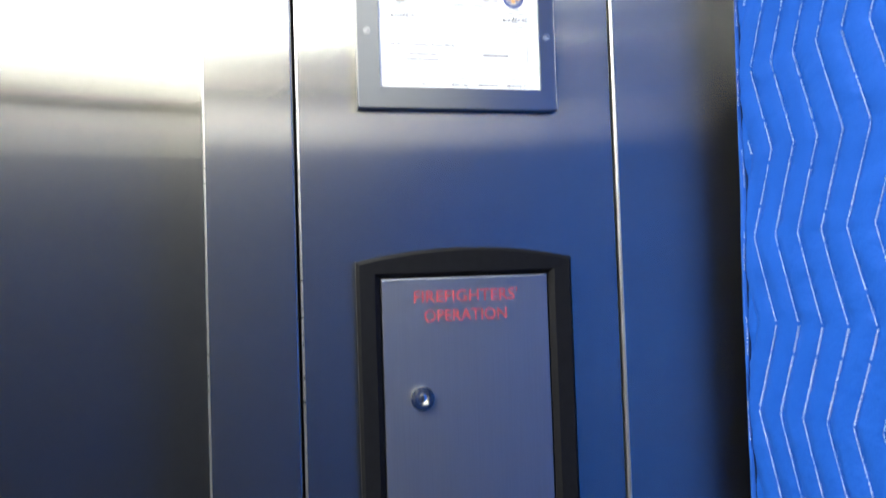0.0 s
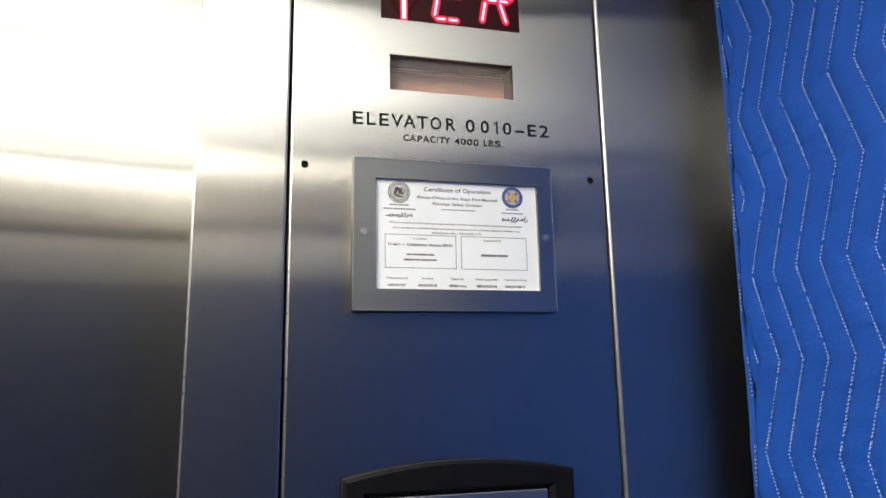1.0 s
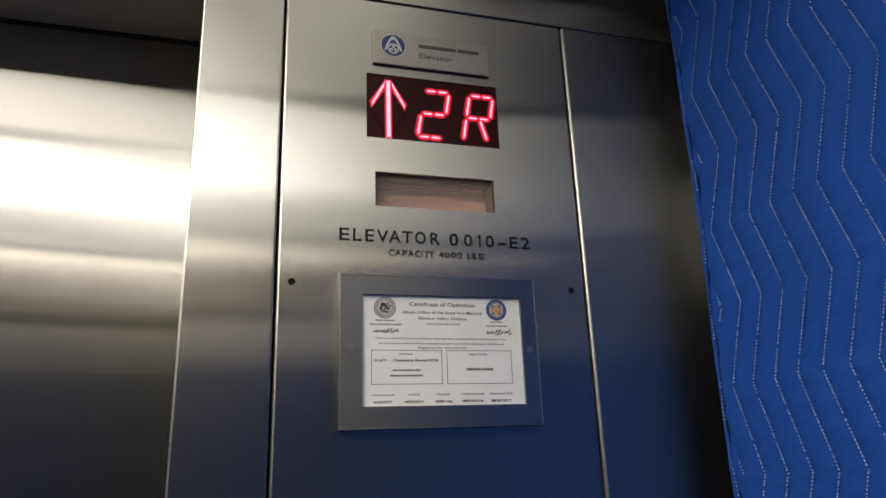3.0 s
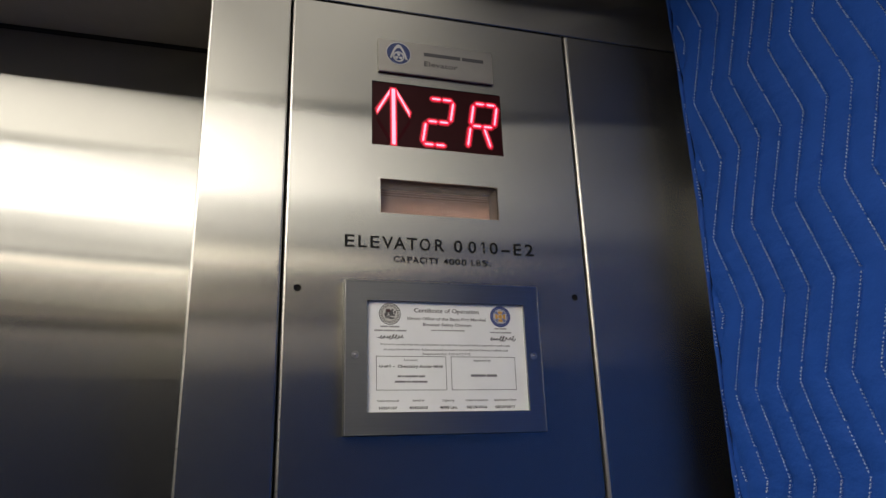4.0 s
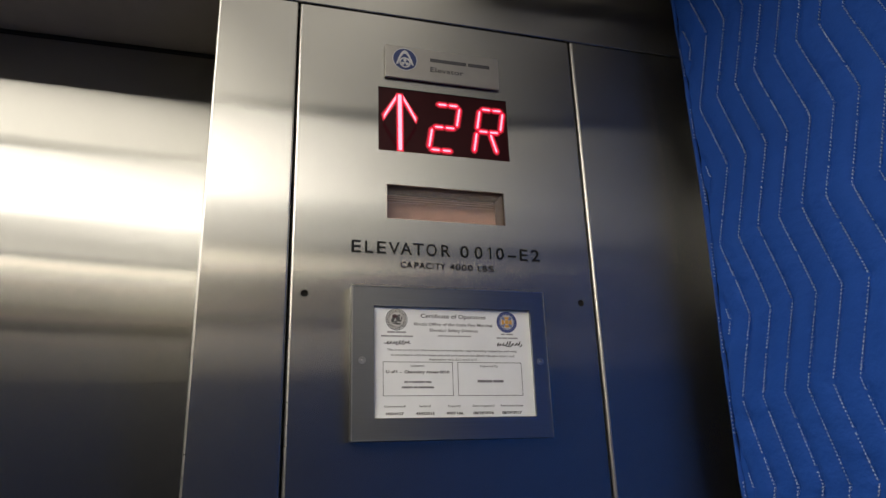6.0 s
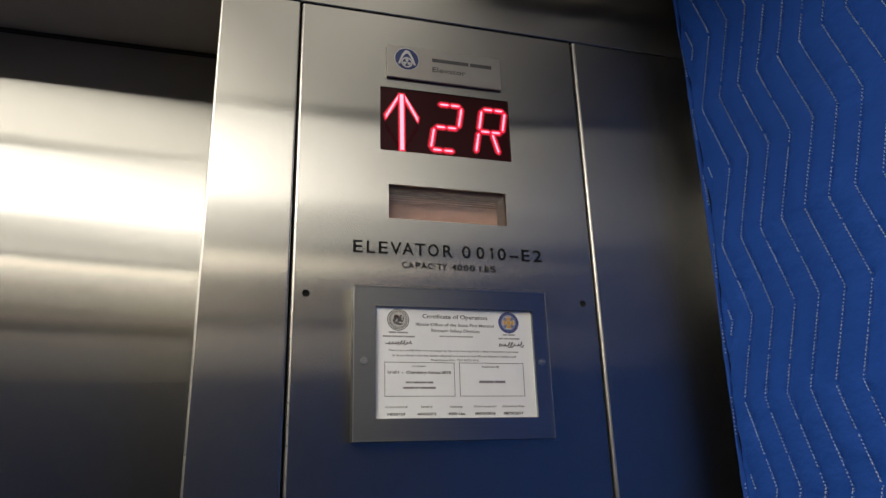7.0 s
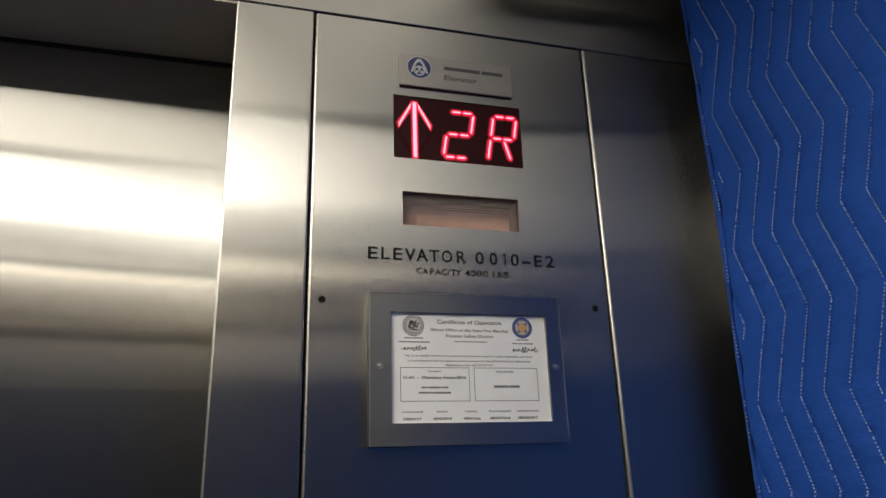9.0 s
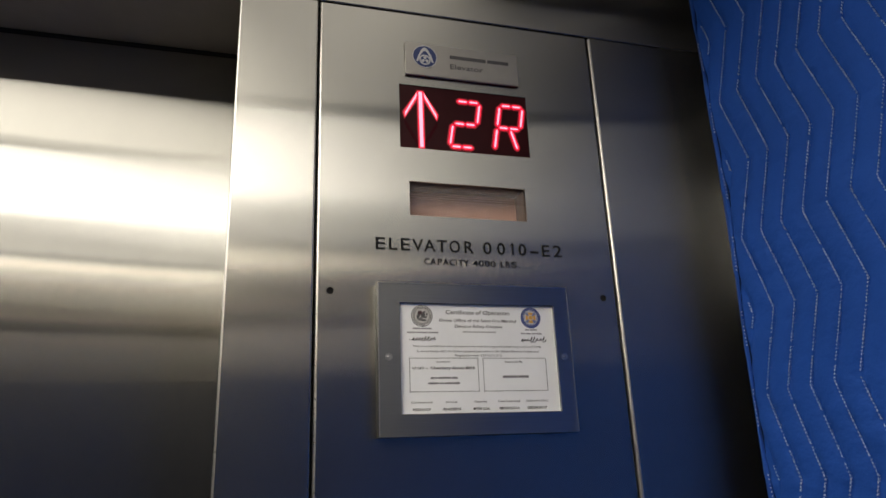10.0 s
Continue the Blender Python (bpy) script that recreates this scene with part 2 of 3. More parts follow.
def dome(cx, cz, y, r, h, n=24, rings=5):
    """A low dome that bulges towards the car from the plane y."""
    own = bmesh.new()
    tip = own.verts.new((cx, y - h, cz))
    last = None
    for k in range(1, rings + 1):
        a = k / rings * math.pi / 2
        cur = [own.verts.new((cx + r * math.sin(a) * math.cos(2 * math.pi * i / n), y - h * math.cos(a), cz + r * math.sin(a) * math.sin(2 * math.pi * i / n))) for i in range(n)]
        for i in range(n):
            j = (i + 1) % n
            if last is None:
                own.faces.new((tip, cur[i], cur[j]))
            else:
                own.faces.new((last[i], cur[i], cur[j], last[j]))
        last = cur
    return own


def plate(x0, x1, z0, z1, y0, y1, openings):
    """A sheet with rectangular openings (x0, x1, z0, z1) right through it."""
    xs = sorted({x0, x1, *[o[0] for o in openings], *[o[1] for o in openings]})
    zs = sorted({z0, z1, *[o[2] for o in openings], *[o[3] for o in openings]})
    own, made = bmesh.new(), {}

    def v(x, y, z):
        if (x, y, z) not in made:
            made[x, y, z] = own.verts.new((x, y, z))
        return made[x, y, z]

    def solid(i, j):
        if not (0 <= i < len(xs) - 1 and 0 <= j < len(zs) - 1):
            return False
        mx, mz = (xs[i] + xs[i + 1]) / 2, (zs[j] + zs[j + 1]) / 2
        return not any(o[0] < mx < o[1] and o[2] < mz < o[3] for o in openings)

    for i in range(len(xs) - 1):
        for j in range(len(zs) - 1):
            if not solid(i, j):
                continue
            a, b, c, d = xs[i], xs[i + 1], zs[j], zs[j + 1]
            own.faces.new((v(a, y0, c), v(b, y0, c), v(b, y0, d), v(a, y0, d)))
            own.faces.new((v(a, y1, c), v(a, y1, d), v(b, y1, d), v(b, y1, c)))
            for di, dj, p, q in ((-1, 0, (a, c), (a, d)), (1, 0, (b, c), (b, d)), (0, -1, (a, c), (b, c)), (0, 1, (a, d), (b, d))):
                if not solid(i + di, j + dj):
                    own.faces.new((v(p[0], y0, p[1]), v(p[0], y1, p[1]), v(q[0], y1, q[1]), v(q[0], y0, q[1])))
    return own


def square_with_hole(x0, x1, z0, z1, r, y0, y1, n=32):
    """The little square of sheet round a drilled hole."""
    own = bmesh.new()
    cx, cz, h = (x0 + x1) / 2, (z0 + z1) / 2, (x1 - x0) / 2
    outer, inner, deep = [], [], []
    for i in range(n):
        a = 2 * math.pi * (i + 0.5) / n
        c, s = math.cos(a), math.sin(a)
        k = h / max(abs(c), abs(s))
        outer.append(own.verts.new((cx + k * c, y0, cz + k * s)))
        inner.append(own.verts.new((cx + r * c, y0, cz + r * s)))
        deep.append(own.verts.new((cx + r * c, y1, cz + r * s)))
    for i in range(n):
        j = (i + 1) % n
        own.faces.new((outer[i], outer[j], inner[j], inner[i]))
        own.faces.new((inner[i], inner[j], deep[j], deep[i]))
    for sx, sz in ((1, 1), (-1, 1), (-1, -1), (1, -1)):
        near = sorted(outer, key=lambda w: (w.co.x - cx - sx * h) ** 2 + (w.co.z - cz - sz * h) ** 2)[:2]
        own.faces.new((near[0], near[1], own.verts.new((cx + sx * h, y0, cz + sz * h))))
    return own


def round_rail(x, z0, z1, r, side, y=0.0, depth=0.02, n=10):
    """The rounded vertical hem of a sheet: a quarter round at x that turns back into the wall. side: -1 when the sheet lies to its right."""
    prof = [(x, y)]
    for i in range(n + 1):
        a = math.pi / 2 * i / n
        prof.append((x + side * r * math.sin(a), y + r * (1 - math.cos(a))))
    prof.append((x + side * r, y + depth))
    prof.append((x, y + depth))
    own = bmesh.new()
    lo = [own.verts.new((px, py, z0)) for px, py in prof[1:]]
    hi = [own.verts.new((px, py, z1)) for px, py in prof[1:]]
    m = len(lo)
    for i in range(m):
        j = (i + 1) % m
        own.faces.new((lo[i], lo[j], hi[j], hi[i]))
    own.faces.new(lo[::-1])
    own.faces.new(hi)
    return own


def lettering(body, x0, x1, z, height, y, thick=0.0003, bold=0.0):
    """Words facing the car, from x0 to x1, on the base line z, with capitals of that height."""
    cu = bpy.data.curves.new("words", "FONT")
    cu.body, cu.size, cu.extrude, cu.offset = body, 1.0, 0.01, bold
    cu.resolution_u = 4
    tmp = bpy.data.objects.new("words", cu)
    me = bpy.data.meshes.new_from_object(tmp)
    bpy.data.objects.remove(tmp)
    own = bmesh.new()
    own.from_mesh(me)
    bpy.data.meshes.remove(me)
    bpy.data.curves.remove(cu)
    lo, hi = min(v.co.x for v in own.verts), max(v.co.x for v in own.verts)
    for v in own.verts:
        v.co = Vector((x0 + (v.co.x - lo) / (hi - lo) * (x1 - x0), y - (v.co.z + 0.01) / 0.02 * thick, z + v.co.y / 0.70 * height))
    return own


# ---- the car's shell ----
HEAD, RIGHT, LEFT, REAR, TOP = 2.134, 0.535, -1.845, -1.63, 2.26
DOOR_Y = 0.128

tagged(part("floor", box(LEFT - 0.05, RIGHT + 0.05, REAR - 0.05, 0.30, -0.06, 0.0), FLOOR), "dark speckled vinyl floor of the lift car", "floor", kind="structure")
tagged(part("ceiling", box(LEFT - 0.05, RIGHT + 0.05, REAR - 0.05, 0.06, TOP + 0.02, TOP + 0.06), CEILING), "grey painted ceiling above the light panels", "ceiling", kind="structure")
tagged(part("wall_right", box(RIGHT, RIGHT + 0.04, REAR - 0.05, 0.0, 0.0, TOP + 0.02), STEEL_WALL), "brushed steel side wall behind the blue pad", "wall", kind="structure")
# this wall is out of view; its dark finish is there to dim reflections
tagged(part("wall_left", box(LEFT - 0.04, LEFT, REAR - 0.05, 0.0, 0.0, TOP + 0.02), UNSEEN_WALL), "unseen side wall of the lift car, made dark to dim reflections", "wall", kind="structure")
rear = tagged(part("wall_rear", box(LEFT, RIGHT, REAR - 0.04, REAR, 0.0, TOP + 0.02), STEEL_REAR), "brushed steel rear wall of the lift car", "wall", kind="structure")
part("frieze", box(LEFT + 0.002, -0.12, REAR - 0.002, REAR + 0.003, 2.128, TOP), FRIEZE, rear, "pale upper panel")
part("reveal_strip", box(LEFT + 0.002, 0.20, REAR - 0.002, REAR + 0.004, 2.086, 2.126), DARK, rear, "dark horizontal reveal strip")

header = tagged(part("wall_front_header", box(LEFT, RIGHT, 0.001, 0.30, HEAD + 0.0025, TOP + 0.02, 0.0015), STEEL_HEAD), "brushed steel header over the lift door", "wall", kind="structure")
part("soffit", box(-1.306, -0.0868, 0.0035, 0.160, HEAD - 0.0005, HEAD + 0.0022), SOFFIT, header, "plain steel underside over the door")
part("shadow_gap", box(-0.08, RIGHT, 0.006, 0.02, HEAD - 0.004, HEAD + 0.004), DARK, header)

jamb = tagged(new("wall_front_jamb"), "brushed steel door jamb strip with a rounded edge", "door jamb", kind="structure")
part("face", box(-0.0845, -0.0047, 0.0, 0.02, 0.0, HEAD), STEEL, jamb)
part("rounded_edge", round_rail(-0.0845, 0.0, HEAD, 0.0023, -1, 0.0, 0.02), STEEL_LIP_LIT, jamb, "rounded steel edge, its highlight helped by a paler colour")
part("inner_edge", round_rail(-0.0047, 0.0, HEAD, 0.0022, 1, 0.0, 0.02), STEEL, jamb)
part("reveal", box(-0.0868, -0.066, 0.02, 0.155, 0.0, HEAD), STEEL, jamb)
part("gap_backing", box(-0.012, 0.012, 0.022, 0.03, 0.0, HEAD), DARK, jamb, "black gap behind the panel edge")

corner = tagged(new("wall_front_corner"), "brushed steel return strip running to the corner", "wall", kind="structure")
part("face", box(0.3366, RIGHT, 0.0, 0.02, 0.0, HEAD), STEEL, corner)
part("rounded_edge", round_rail(0.3366, 0.0, HEAD, 0.0035, -1, 0.0, 0.02), STEEL_EDGE_LIT, corner, "rounded steel edge, its highlight helped by a paler colour")
part("gap_backing", box(0.322, 0.345, 0.022, 0.03, 0.0, HEAD), DARK, corner)

far_jamb = tagged(new("wall_front_far_jamb"), "brushed steel return on the far side of the door", "wall", kind="structure")
part("face", box(LEFT, -1.306, 0.0, 0.02, 0.0, HEAD, 0.002), STEEL, far_jamb)
part("reveal", box(-1.326, -1.306, 0.02, 0.155, 0.0, HEAD), STEEL, far_jamb)

door = thing("lift_door", "closed brushed steel lift door, two sliding leaves", "elevator door")
part("leaf", box(-0.695, -0.05, DOOR_Y, DOOR_Y + 0.03, 0.01, HEAD + 0.02, 0.0015), STEEL_DOOR, door)
part("leaf", box(-1.345, -0.698, DOOR_Y, DOOR_Y + 0.03, 0.01, HEAD + 0.02, 0.0015), STEEL_DOOR, door)
part("top_gap", box(-1.306, -0.0868, DOOR_Y - 0.002, DOOR_Y + 0.002, HEAD - 0.0048, HEAD - 0.0008), DARK, door, "dark gap over the door leaves")
sill = tagged(part("door_sill", box(-1.306, -0.086, 0.0, 0.20, -0.002, 0.006, 0.001), STEEL_FRAME), "grooved metal sill under the lift door", "sill", kind="structure")

# ---- ceiling lights: three rows of diffusers between dark bars, plus added fill panels ----
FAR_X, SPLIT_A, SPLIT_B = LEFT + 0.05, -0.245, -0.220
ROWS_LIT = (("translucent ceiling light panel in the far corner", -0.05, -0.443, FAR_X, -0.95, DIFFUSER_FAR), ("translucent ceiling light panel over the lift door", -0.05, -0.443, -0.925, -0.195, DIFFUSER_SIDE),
            ("dim translucent ceiling light panel over the operating panel", -0.05, -0.430, -0.17, 0.20, DIFFUSER_FRONT), ("faint fill panel added to the ceiling beside the padded wall", -0.09, -0.430, 0.225, 0.41, FILL_PAD), ("long dim fill panel added to the ceiling beside the padded wall", -0.452, -1.248, 0.03, 0.41, FILL_PAD_LONG), ("bright translucent ceiling light panel under the tubes", -0.470, -0.915, -0.925, SPLIT_A, DIFFUSER_MIDDLE), ("translucent ceiling light panel in the far part of the car", -0.470, -0.915, FAR_X, -0.95, DIFFUSER_FAR),
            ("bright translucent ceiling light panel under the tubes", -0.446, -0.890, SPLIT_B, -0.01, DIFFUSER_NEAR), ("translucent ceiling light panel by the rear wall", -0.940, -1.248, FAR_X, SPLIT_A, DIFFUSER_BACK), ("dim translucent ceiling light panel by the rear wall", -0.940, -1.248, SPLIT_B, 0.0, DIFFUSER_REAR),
            ("narrow warm ceiling light strip along the rear wall", -1.275, -1.430, FAR_X, SPLIT_A, DIFFUSER_COVE), ("cream ceiling strip by the rear wall with an added glow", -1.456, -1.605, FAR_X, SPLIT_A, CEILING_GLOW))
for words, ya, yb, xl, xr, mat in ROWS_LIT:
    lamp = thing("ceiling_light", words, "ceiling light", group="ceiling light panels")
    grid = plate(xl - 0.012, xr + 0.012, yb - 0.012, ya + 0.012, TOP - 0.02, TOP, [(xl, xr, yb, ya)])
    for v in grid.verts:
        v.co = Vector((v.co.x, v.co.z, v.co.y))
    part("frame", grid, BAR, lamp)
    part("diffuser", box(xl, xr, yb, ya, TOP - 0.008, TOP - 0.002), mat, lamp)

# ---- the operating panel ----
W = 0.331
PI = (0.0885, 0.2412, 1.961, 2.0393)
LAMP = (0.0977, 0.2312, 1.8825, 1.9214)
CAB = (0.066, 0.262, 1.19, 1.494)
HOLES = [(0.0142, 1.7975), (0.315, 1.7975)]
panel = thing("operating_panel", "brushed steel lift operating panel, hinged, with black gaps", "control panel")
hole_cells = [(x - 0.004, x + 0.004, z - 0.004, z + 0.004) for x, z in HOLES]
part("faceplate", plate(0.0026, W - 0.0025, 0.02, HEAD - 0.001, 0.0, 0.003, [PI, LAMP, CAB, *hole_cells]), STEEL, panel)
part("hinge_edge", round_rail(0.0026, 0.02, HEAD - 0.001, 0.0026, -1, 0.0, 0.018), STEEL_LIP_LIT, panel, "rounded steel edge, its highlight helped by a paler colour")
part("lock_edge", round_rail(W - 0.0025, 0.02, HEAD - 0.001, 0.0018, 1, 0.0, 0.018), STEEL, panel)
for c, (x, z) in zip(hole_cells, HOLES):
    part("screw_hole", square_with_hole(*c, 0.0036, 0.0, 0.004), STEEL, panel)
    part("screw_socket", ring(x, z, 0, 0.0039, 0.0034, 0.006, 20), DARK, panel, "black recessed screw")



def spaced(words, spans, z, height, bold):
    """One line of engraved capitals, each letter set in its own span of x."""
    own = bmesh.new()
    for c, (a, b) in zip(words, spans):
        if c == "1":
            t = height * 0.125
            prism([(b - t, z), (b, z), (b, z + height), (b - t, z + height)], -0.0004, -0.0001, own)
            prism([(b - t, z + height), (b - t, z + height * 0.86), (a - t * 0.6, z + height * 0.70), (a - t * 0.6, z + height * 0.82)], -0.0004, -0.0001, own)
        else:
            join(own, lettering(c, a, b, z, height, -0.0001, 0.0003, bold))
    return own


TITLE = ((0.0602, 0.0702), (0.0742, 0.0828), (0.0868, 0.0962), (0.0990, 0.1108), (0.1116, 0.1240), (0.1254, 0.1368), (0.1396, 0.1510), (0.1562, 0.1664), (0.1772, 0.1868), (0.1934, 0.2024), (0.2092, 0.2122), (0.2180, 0.2272), (0.2316, 0.2412), (0.2458, 0.2550), (0.2592, 0.2694))
SMALL = ((0.1112, 0.1170), (0.1178, 0.1242), (0.1258, 0.1308), (0.1314, 0.1380), (0.1390, 0.1446), (0.1462, 0.1470), (0.1486, 0.1545), (0.1542, 0.1602), (0.1648, 0.1702), (0.1712, 0.1768), (0.1780, 0.1836), (0.1850, 0.1906), (0.1962, 0.2004), (0.2020, 0.2066), (0.2082, 0.2148), (0.2168, 0.2184))
part("lettering", spaced("ELEVATOR0010-E2", TITLE, 1.8428, 0.0132, 0.009), INK, panel, "engraved black words ELEVATOR 0010-E2")
part("lettering", spaced("CAPACITY4000LBS.", SMALL, 1.8283, 0.0067, 0.010), INK, panel, "engraved black words CAPACITY 4000 LBS.")

# position display
display = part("position_display", box(PI[0], PI[1], 0.0012, 0.012, PI[2], PI[3]), WINDOW, panel, "dark red display window showing an arrow and 2R")


def bar(ax, az, bx, bz, width, cut=0.5):
    """The outline of one display segment from a to b with bevelled ends."""
    d = Vector((bx - ax, bz - az))
    u, n = d.normalized(), Vector((-d.y, d.x)).normalized()
    h = width / 2
    a, b = Vector((ax, az)), Vector((bx, bz))
    k = h * 2 * cut
    return [tuple(p) for p in (a + u * k * 0 - n * h * 0.3, a + u * k + -n * h, b - u * k - n * h, b - n * h * 0.3, b + n * h * 0.3, b - u * k + n * h, a + u * k + n * h, a + n * h * 0.3)]


def segment(points, lit=True, name="segment"):
    cx, cz = sum(p[0] for p in points) / len(points), sum(p[1] for p in points) / len(points)
    if not lit:
        return part(name, prism(points, 0.0009, 0.0012), UNLIT, display, "unlit dark red segment")
    n = len(points)

    def grown(by):
        out_line = []
        for i in range(n):
            p, q, r = Vector(points[i - 1]), Vector(points[i]), Vector(points[(i + 1) % n])
            e1, e2 = (q - p).normalized(), (r - q).normalized()
            out = (Vector((e1.y, -e1.x)) + Vector((e2.y, -e2.x)))
            out = out / max(0.6, out.length) * 1.2
            if out.dot(q - Vector((cx, cz))) < 0:
                out = -out
            out_line.append(tuple(q + out * by))
        return out_line

    base = part(name, prism(grown(0.0006), 0.0007, 0.0009), LED_RIM, display, "glowing red segment")
    part("glow", prism(grown(0.0020), 0.0009, 0.0012), LED_HALO, base, "dim red light spread round the segment")
    part("core", prism(grown(-0.0008), 0.0004, 0.0006), LED, base, "pink-white lit core")
    return base


def digit(x0, z0, lit, w=0.0285, half=0.0288, slant=0.17, t=0.0040):
    """One sixteen-segment figure with its lower left corner at x0, z0."""
    def at(u, v):
        return x0 + u * w + slant * v * half, z0 + v * half
    g = 0.06
    lines = {"bottom_a": ((g, 0), (0.5 - g / 3, 0)), "bottom_b": ((0.5 + g / 3, 0), (1 - g, 0)), "middle_a": ((g, 1), (0.5 - g / 3, 1)), "middle_b": ((0.5 + g / 3, 1), (1 - g, 1)), "top_a": ((g, 2), (0.5 - g / 3, 2)), "top_b": ((0.5 + g / 3, 2), (1 - g, 2)),
             "low_left": ((0, 0.07), (0, 0.93)), "low_right": ((1, 0.07), (1, 0.93)), "high_left": ((0, 1.07), (0, 1.93)), "high_right": ((1, 1.07), (1, 1.93)), "leg": ((0.58, 0.93), (0.97, 0.10))}
    for k in lit:
        (u, v), (p, q) = lines[k]
        segment(bar(*at(u, v), *at(p, q), t))


digit(0.1455, 1.9676, ("top_a", "top_b", "high_right", "middle_a", "middle_b", "low_left", "bottom_a", "bottom_b"))
digit(0.1985, 1.9676, ("top_a", "top_b", "high_left", "high_right", "middle_a", "middle_b", "low_left", "leg"))
segment([(0.1103, 1.9627), (0.1157, 1.9627), (0.1157, 2.0327), (0.1103, 2.0327)])
segment([(0.1092, 2.0317), (0.1092, 2.0247), (0.0945, 1.9987), (0.0938, 2.0047)])
segment([(0.1168, 2.0317), (0.1168, 2.0247), (0.1315, 1.9987), (0.1322, 2.0047)])
segment([(0.1092, 1.9637), (0.1092, 1.9707), (0.0945, 1.9967), (0.0938, 1.9907)], False)
segment([(0.1168, 1.9637), (0.1168, 1.9707), (0.1315, 1.9967), (0.1322, 1.9907)], False)

# emergency lamp behind a ribbed lens
lamp_box = part("emergency_lamp", box(LAMP[0], LAMP[1], 0.030, 0.032, LAMP[2] - 0.004, LAMP[3]), TRAY, panel, "pinkish emergency lamp behind a clear ribbed lens")
tray = bmesh.new()
box(LAMP[0] - 0.002, LAMP[0], 0.003, 0.032, LAMP[2] - 0.004, LAMP[3] + 0.002, bm=tray)
box(LAMP[1], LAMP[1] + 0.002, 0.003, 0.032, LAMP[2] - 0.004, LAMP[3] + 0.002, bm=tray)
box(LAMP[0], LAMP[1], 0.003, 0.032, LAMP[3], LAMP[3] + 0.002, bm=tray)
box(LAMP[0], LAMP[1], 0.003, 0.032, LAMP[2] - 0.006, LAMP[2] - 0.004, bm=tray)
part("tray", tray, TRAY_SHADED, lamp_box, "lamp tray sides with the shade put into their brown")
ribs = bmesh.new()
N_RIBS = 44
pitch = (LAMP[1] - LAMP[0]) / N_RIBS
rib_line = [(LAMP[0] + i * pitch / 2, 0.0059 if i % 2 == 0 else 0.0048) for i in range(2 * N_RIBS + 1)]
lo = [ribs.verts.new((px, py, LAMP[2])) for px, py in rib_line]
hi = [ribs.verts.new((px, py, LAMP[3])) for px, py in rib_line]
for i in range(2 * N_RIBS):
    ribs.faces.new((lo[i], lo[i + 1], hi[i + 1], hi[i]))
lens = part("lens", ribs, LENS, lamp_box, "clear prismatic lens with upright ribs")
rows = bmesh.new()
for i in range(6):
    z = LAMP[3] - 0.0030 - 0.0026 * i
    h = 0.0005 if i >= 4 else 0.0002
    box(LAMP[0], LAMP[1], 0.0075, 0.0083, z - h, z + h, bm=rows)
tagged(part("cross_ribs", rows, LENS, lamp_box, "fine level ribs of the lens"), kind="stuff")

# nameplate: raised, with an emblem and two lines of plain bars
name_plate = thing("nameplate", "raised satin metal maker's plate with a blue emblem", "nameplate")
part("plate", box(0.0955, 0.2325, -0.0042, -0.0010, 2.0510, 2.0925, 0.0005), PLATE, name_plate)
part("backing", box(0.0968, 0.2312, -0.0010, 0.0, 2.0522, 2.0913), DARK, name_plate, "dark backing behind the plate")
emblem = part("emblem", ring(0.1185, 2.0755, 0, 0.0137, -0.0046, -0.0041, 48), EMBLEM, name_plate, "round blue emblem with a silver arch")
part("rim", ring(0.1185, 2.0755, 0.0137, 0.0146, -0.0047, -0.0041, 48), SILVER, emblem)
arch = bmesh.new()
bow = [(-0.0104, -0.0072), (-0.0078, 0.0008), (-0.0052, 0.0066), (-0.0026, 0.0104), (0.0, 0.0116), (0.0026, 0.0104), (0.0052, 0.0066), (0.0078, 0.0008), (0.0104, -0.0072)]
for (ax, az), (bx, bz) in zip(bow, bow[1:]):
    k = 0.76
    prism([(0.1185 + ax, 2.0755 + az), (0.1185 + bx, 2.0755 + bz), (0.1185 + bx * k, 2.0755 + bz * k - 0.0014), (0.1185 + ax * k, 2.0755 + az * k - 0.0014)], -0.0050, -0.0046, arch)
part("arch", arch, SILVER, emblem)
part("ring", ring(0.1185, 2.0712, 0.0050, 0.0066, -0.0050, -0.0046, 32), SILVER, emblem)
for q in range(3):
    a = math.pi / 2 + q * math.tau / 3
    c, d = math.cos(a), math.sin(a)
    part("blade", prism([(0.1185 + u * c - v * d, 2.0712 + u * d + v * c) for u, v in ((0.0002, 0.0), (0.0026, 0.0019), (0.0044, 0.0015), (0.0044, -0.0015), (0.0026, -0.0019))], -0.0050, -0.0046), SILVER, emblem)
for a, b, z0, z1 in ((0.1485, 0.1925, 2.0768, 2.0812), (0.1945, 0.2210, 2.0768, 2.0812)):
    part("word_bar", box(a, b, -0.0045, -0.0041, z0, z1, 0.0001), GREY_INK, name_plate, "dark grey bar of lettering")
part("lettering", lettering("Elevator", 0.1485, 0.1885, 2.0636, 0.0062, -0.0042, 0.0004, 0.004), GREY_INK, name_plate, "dark grey word Elevator")

# ---- certificate in its frame ----
holder = thing("certificate_holder", "grey brushed metal frame holding a white certificate", "certificate holder")
FX0, FX1, FZ0, FZ1 = 0.0595, 0.2652, 1.6550, 1.8052
CX0, CX1, CZ0, CZ1 = 0.0817, 0.2480, 1.6760, 1.7848
part("bezel", plate(FX0 + 0.001, FX1 - 0.001, FZ0 + 0.001, FZ1 - 0.001, -0.0115, -0.003, [(CX0, CX1, CZ0, CZ1)]), STEEL_FRAME, holder)
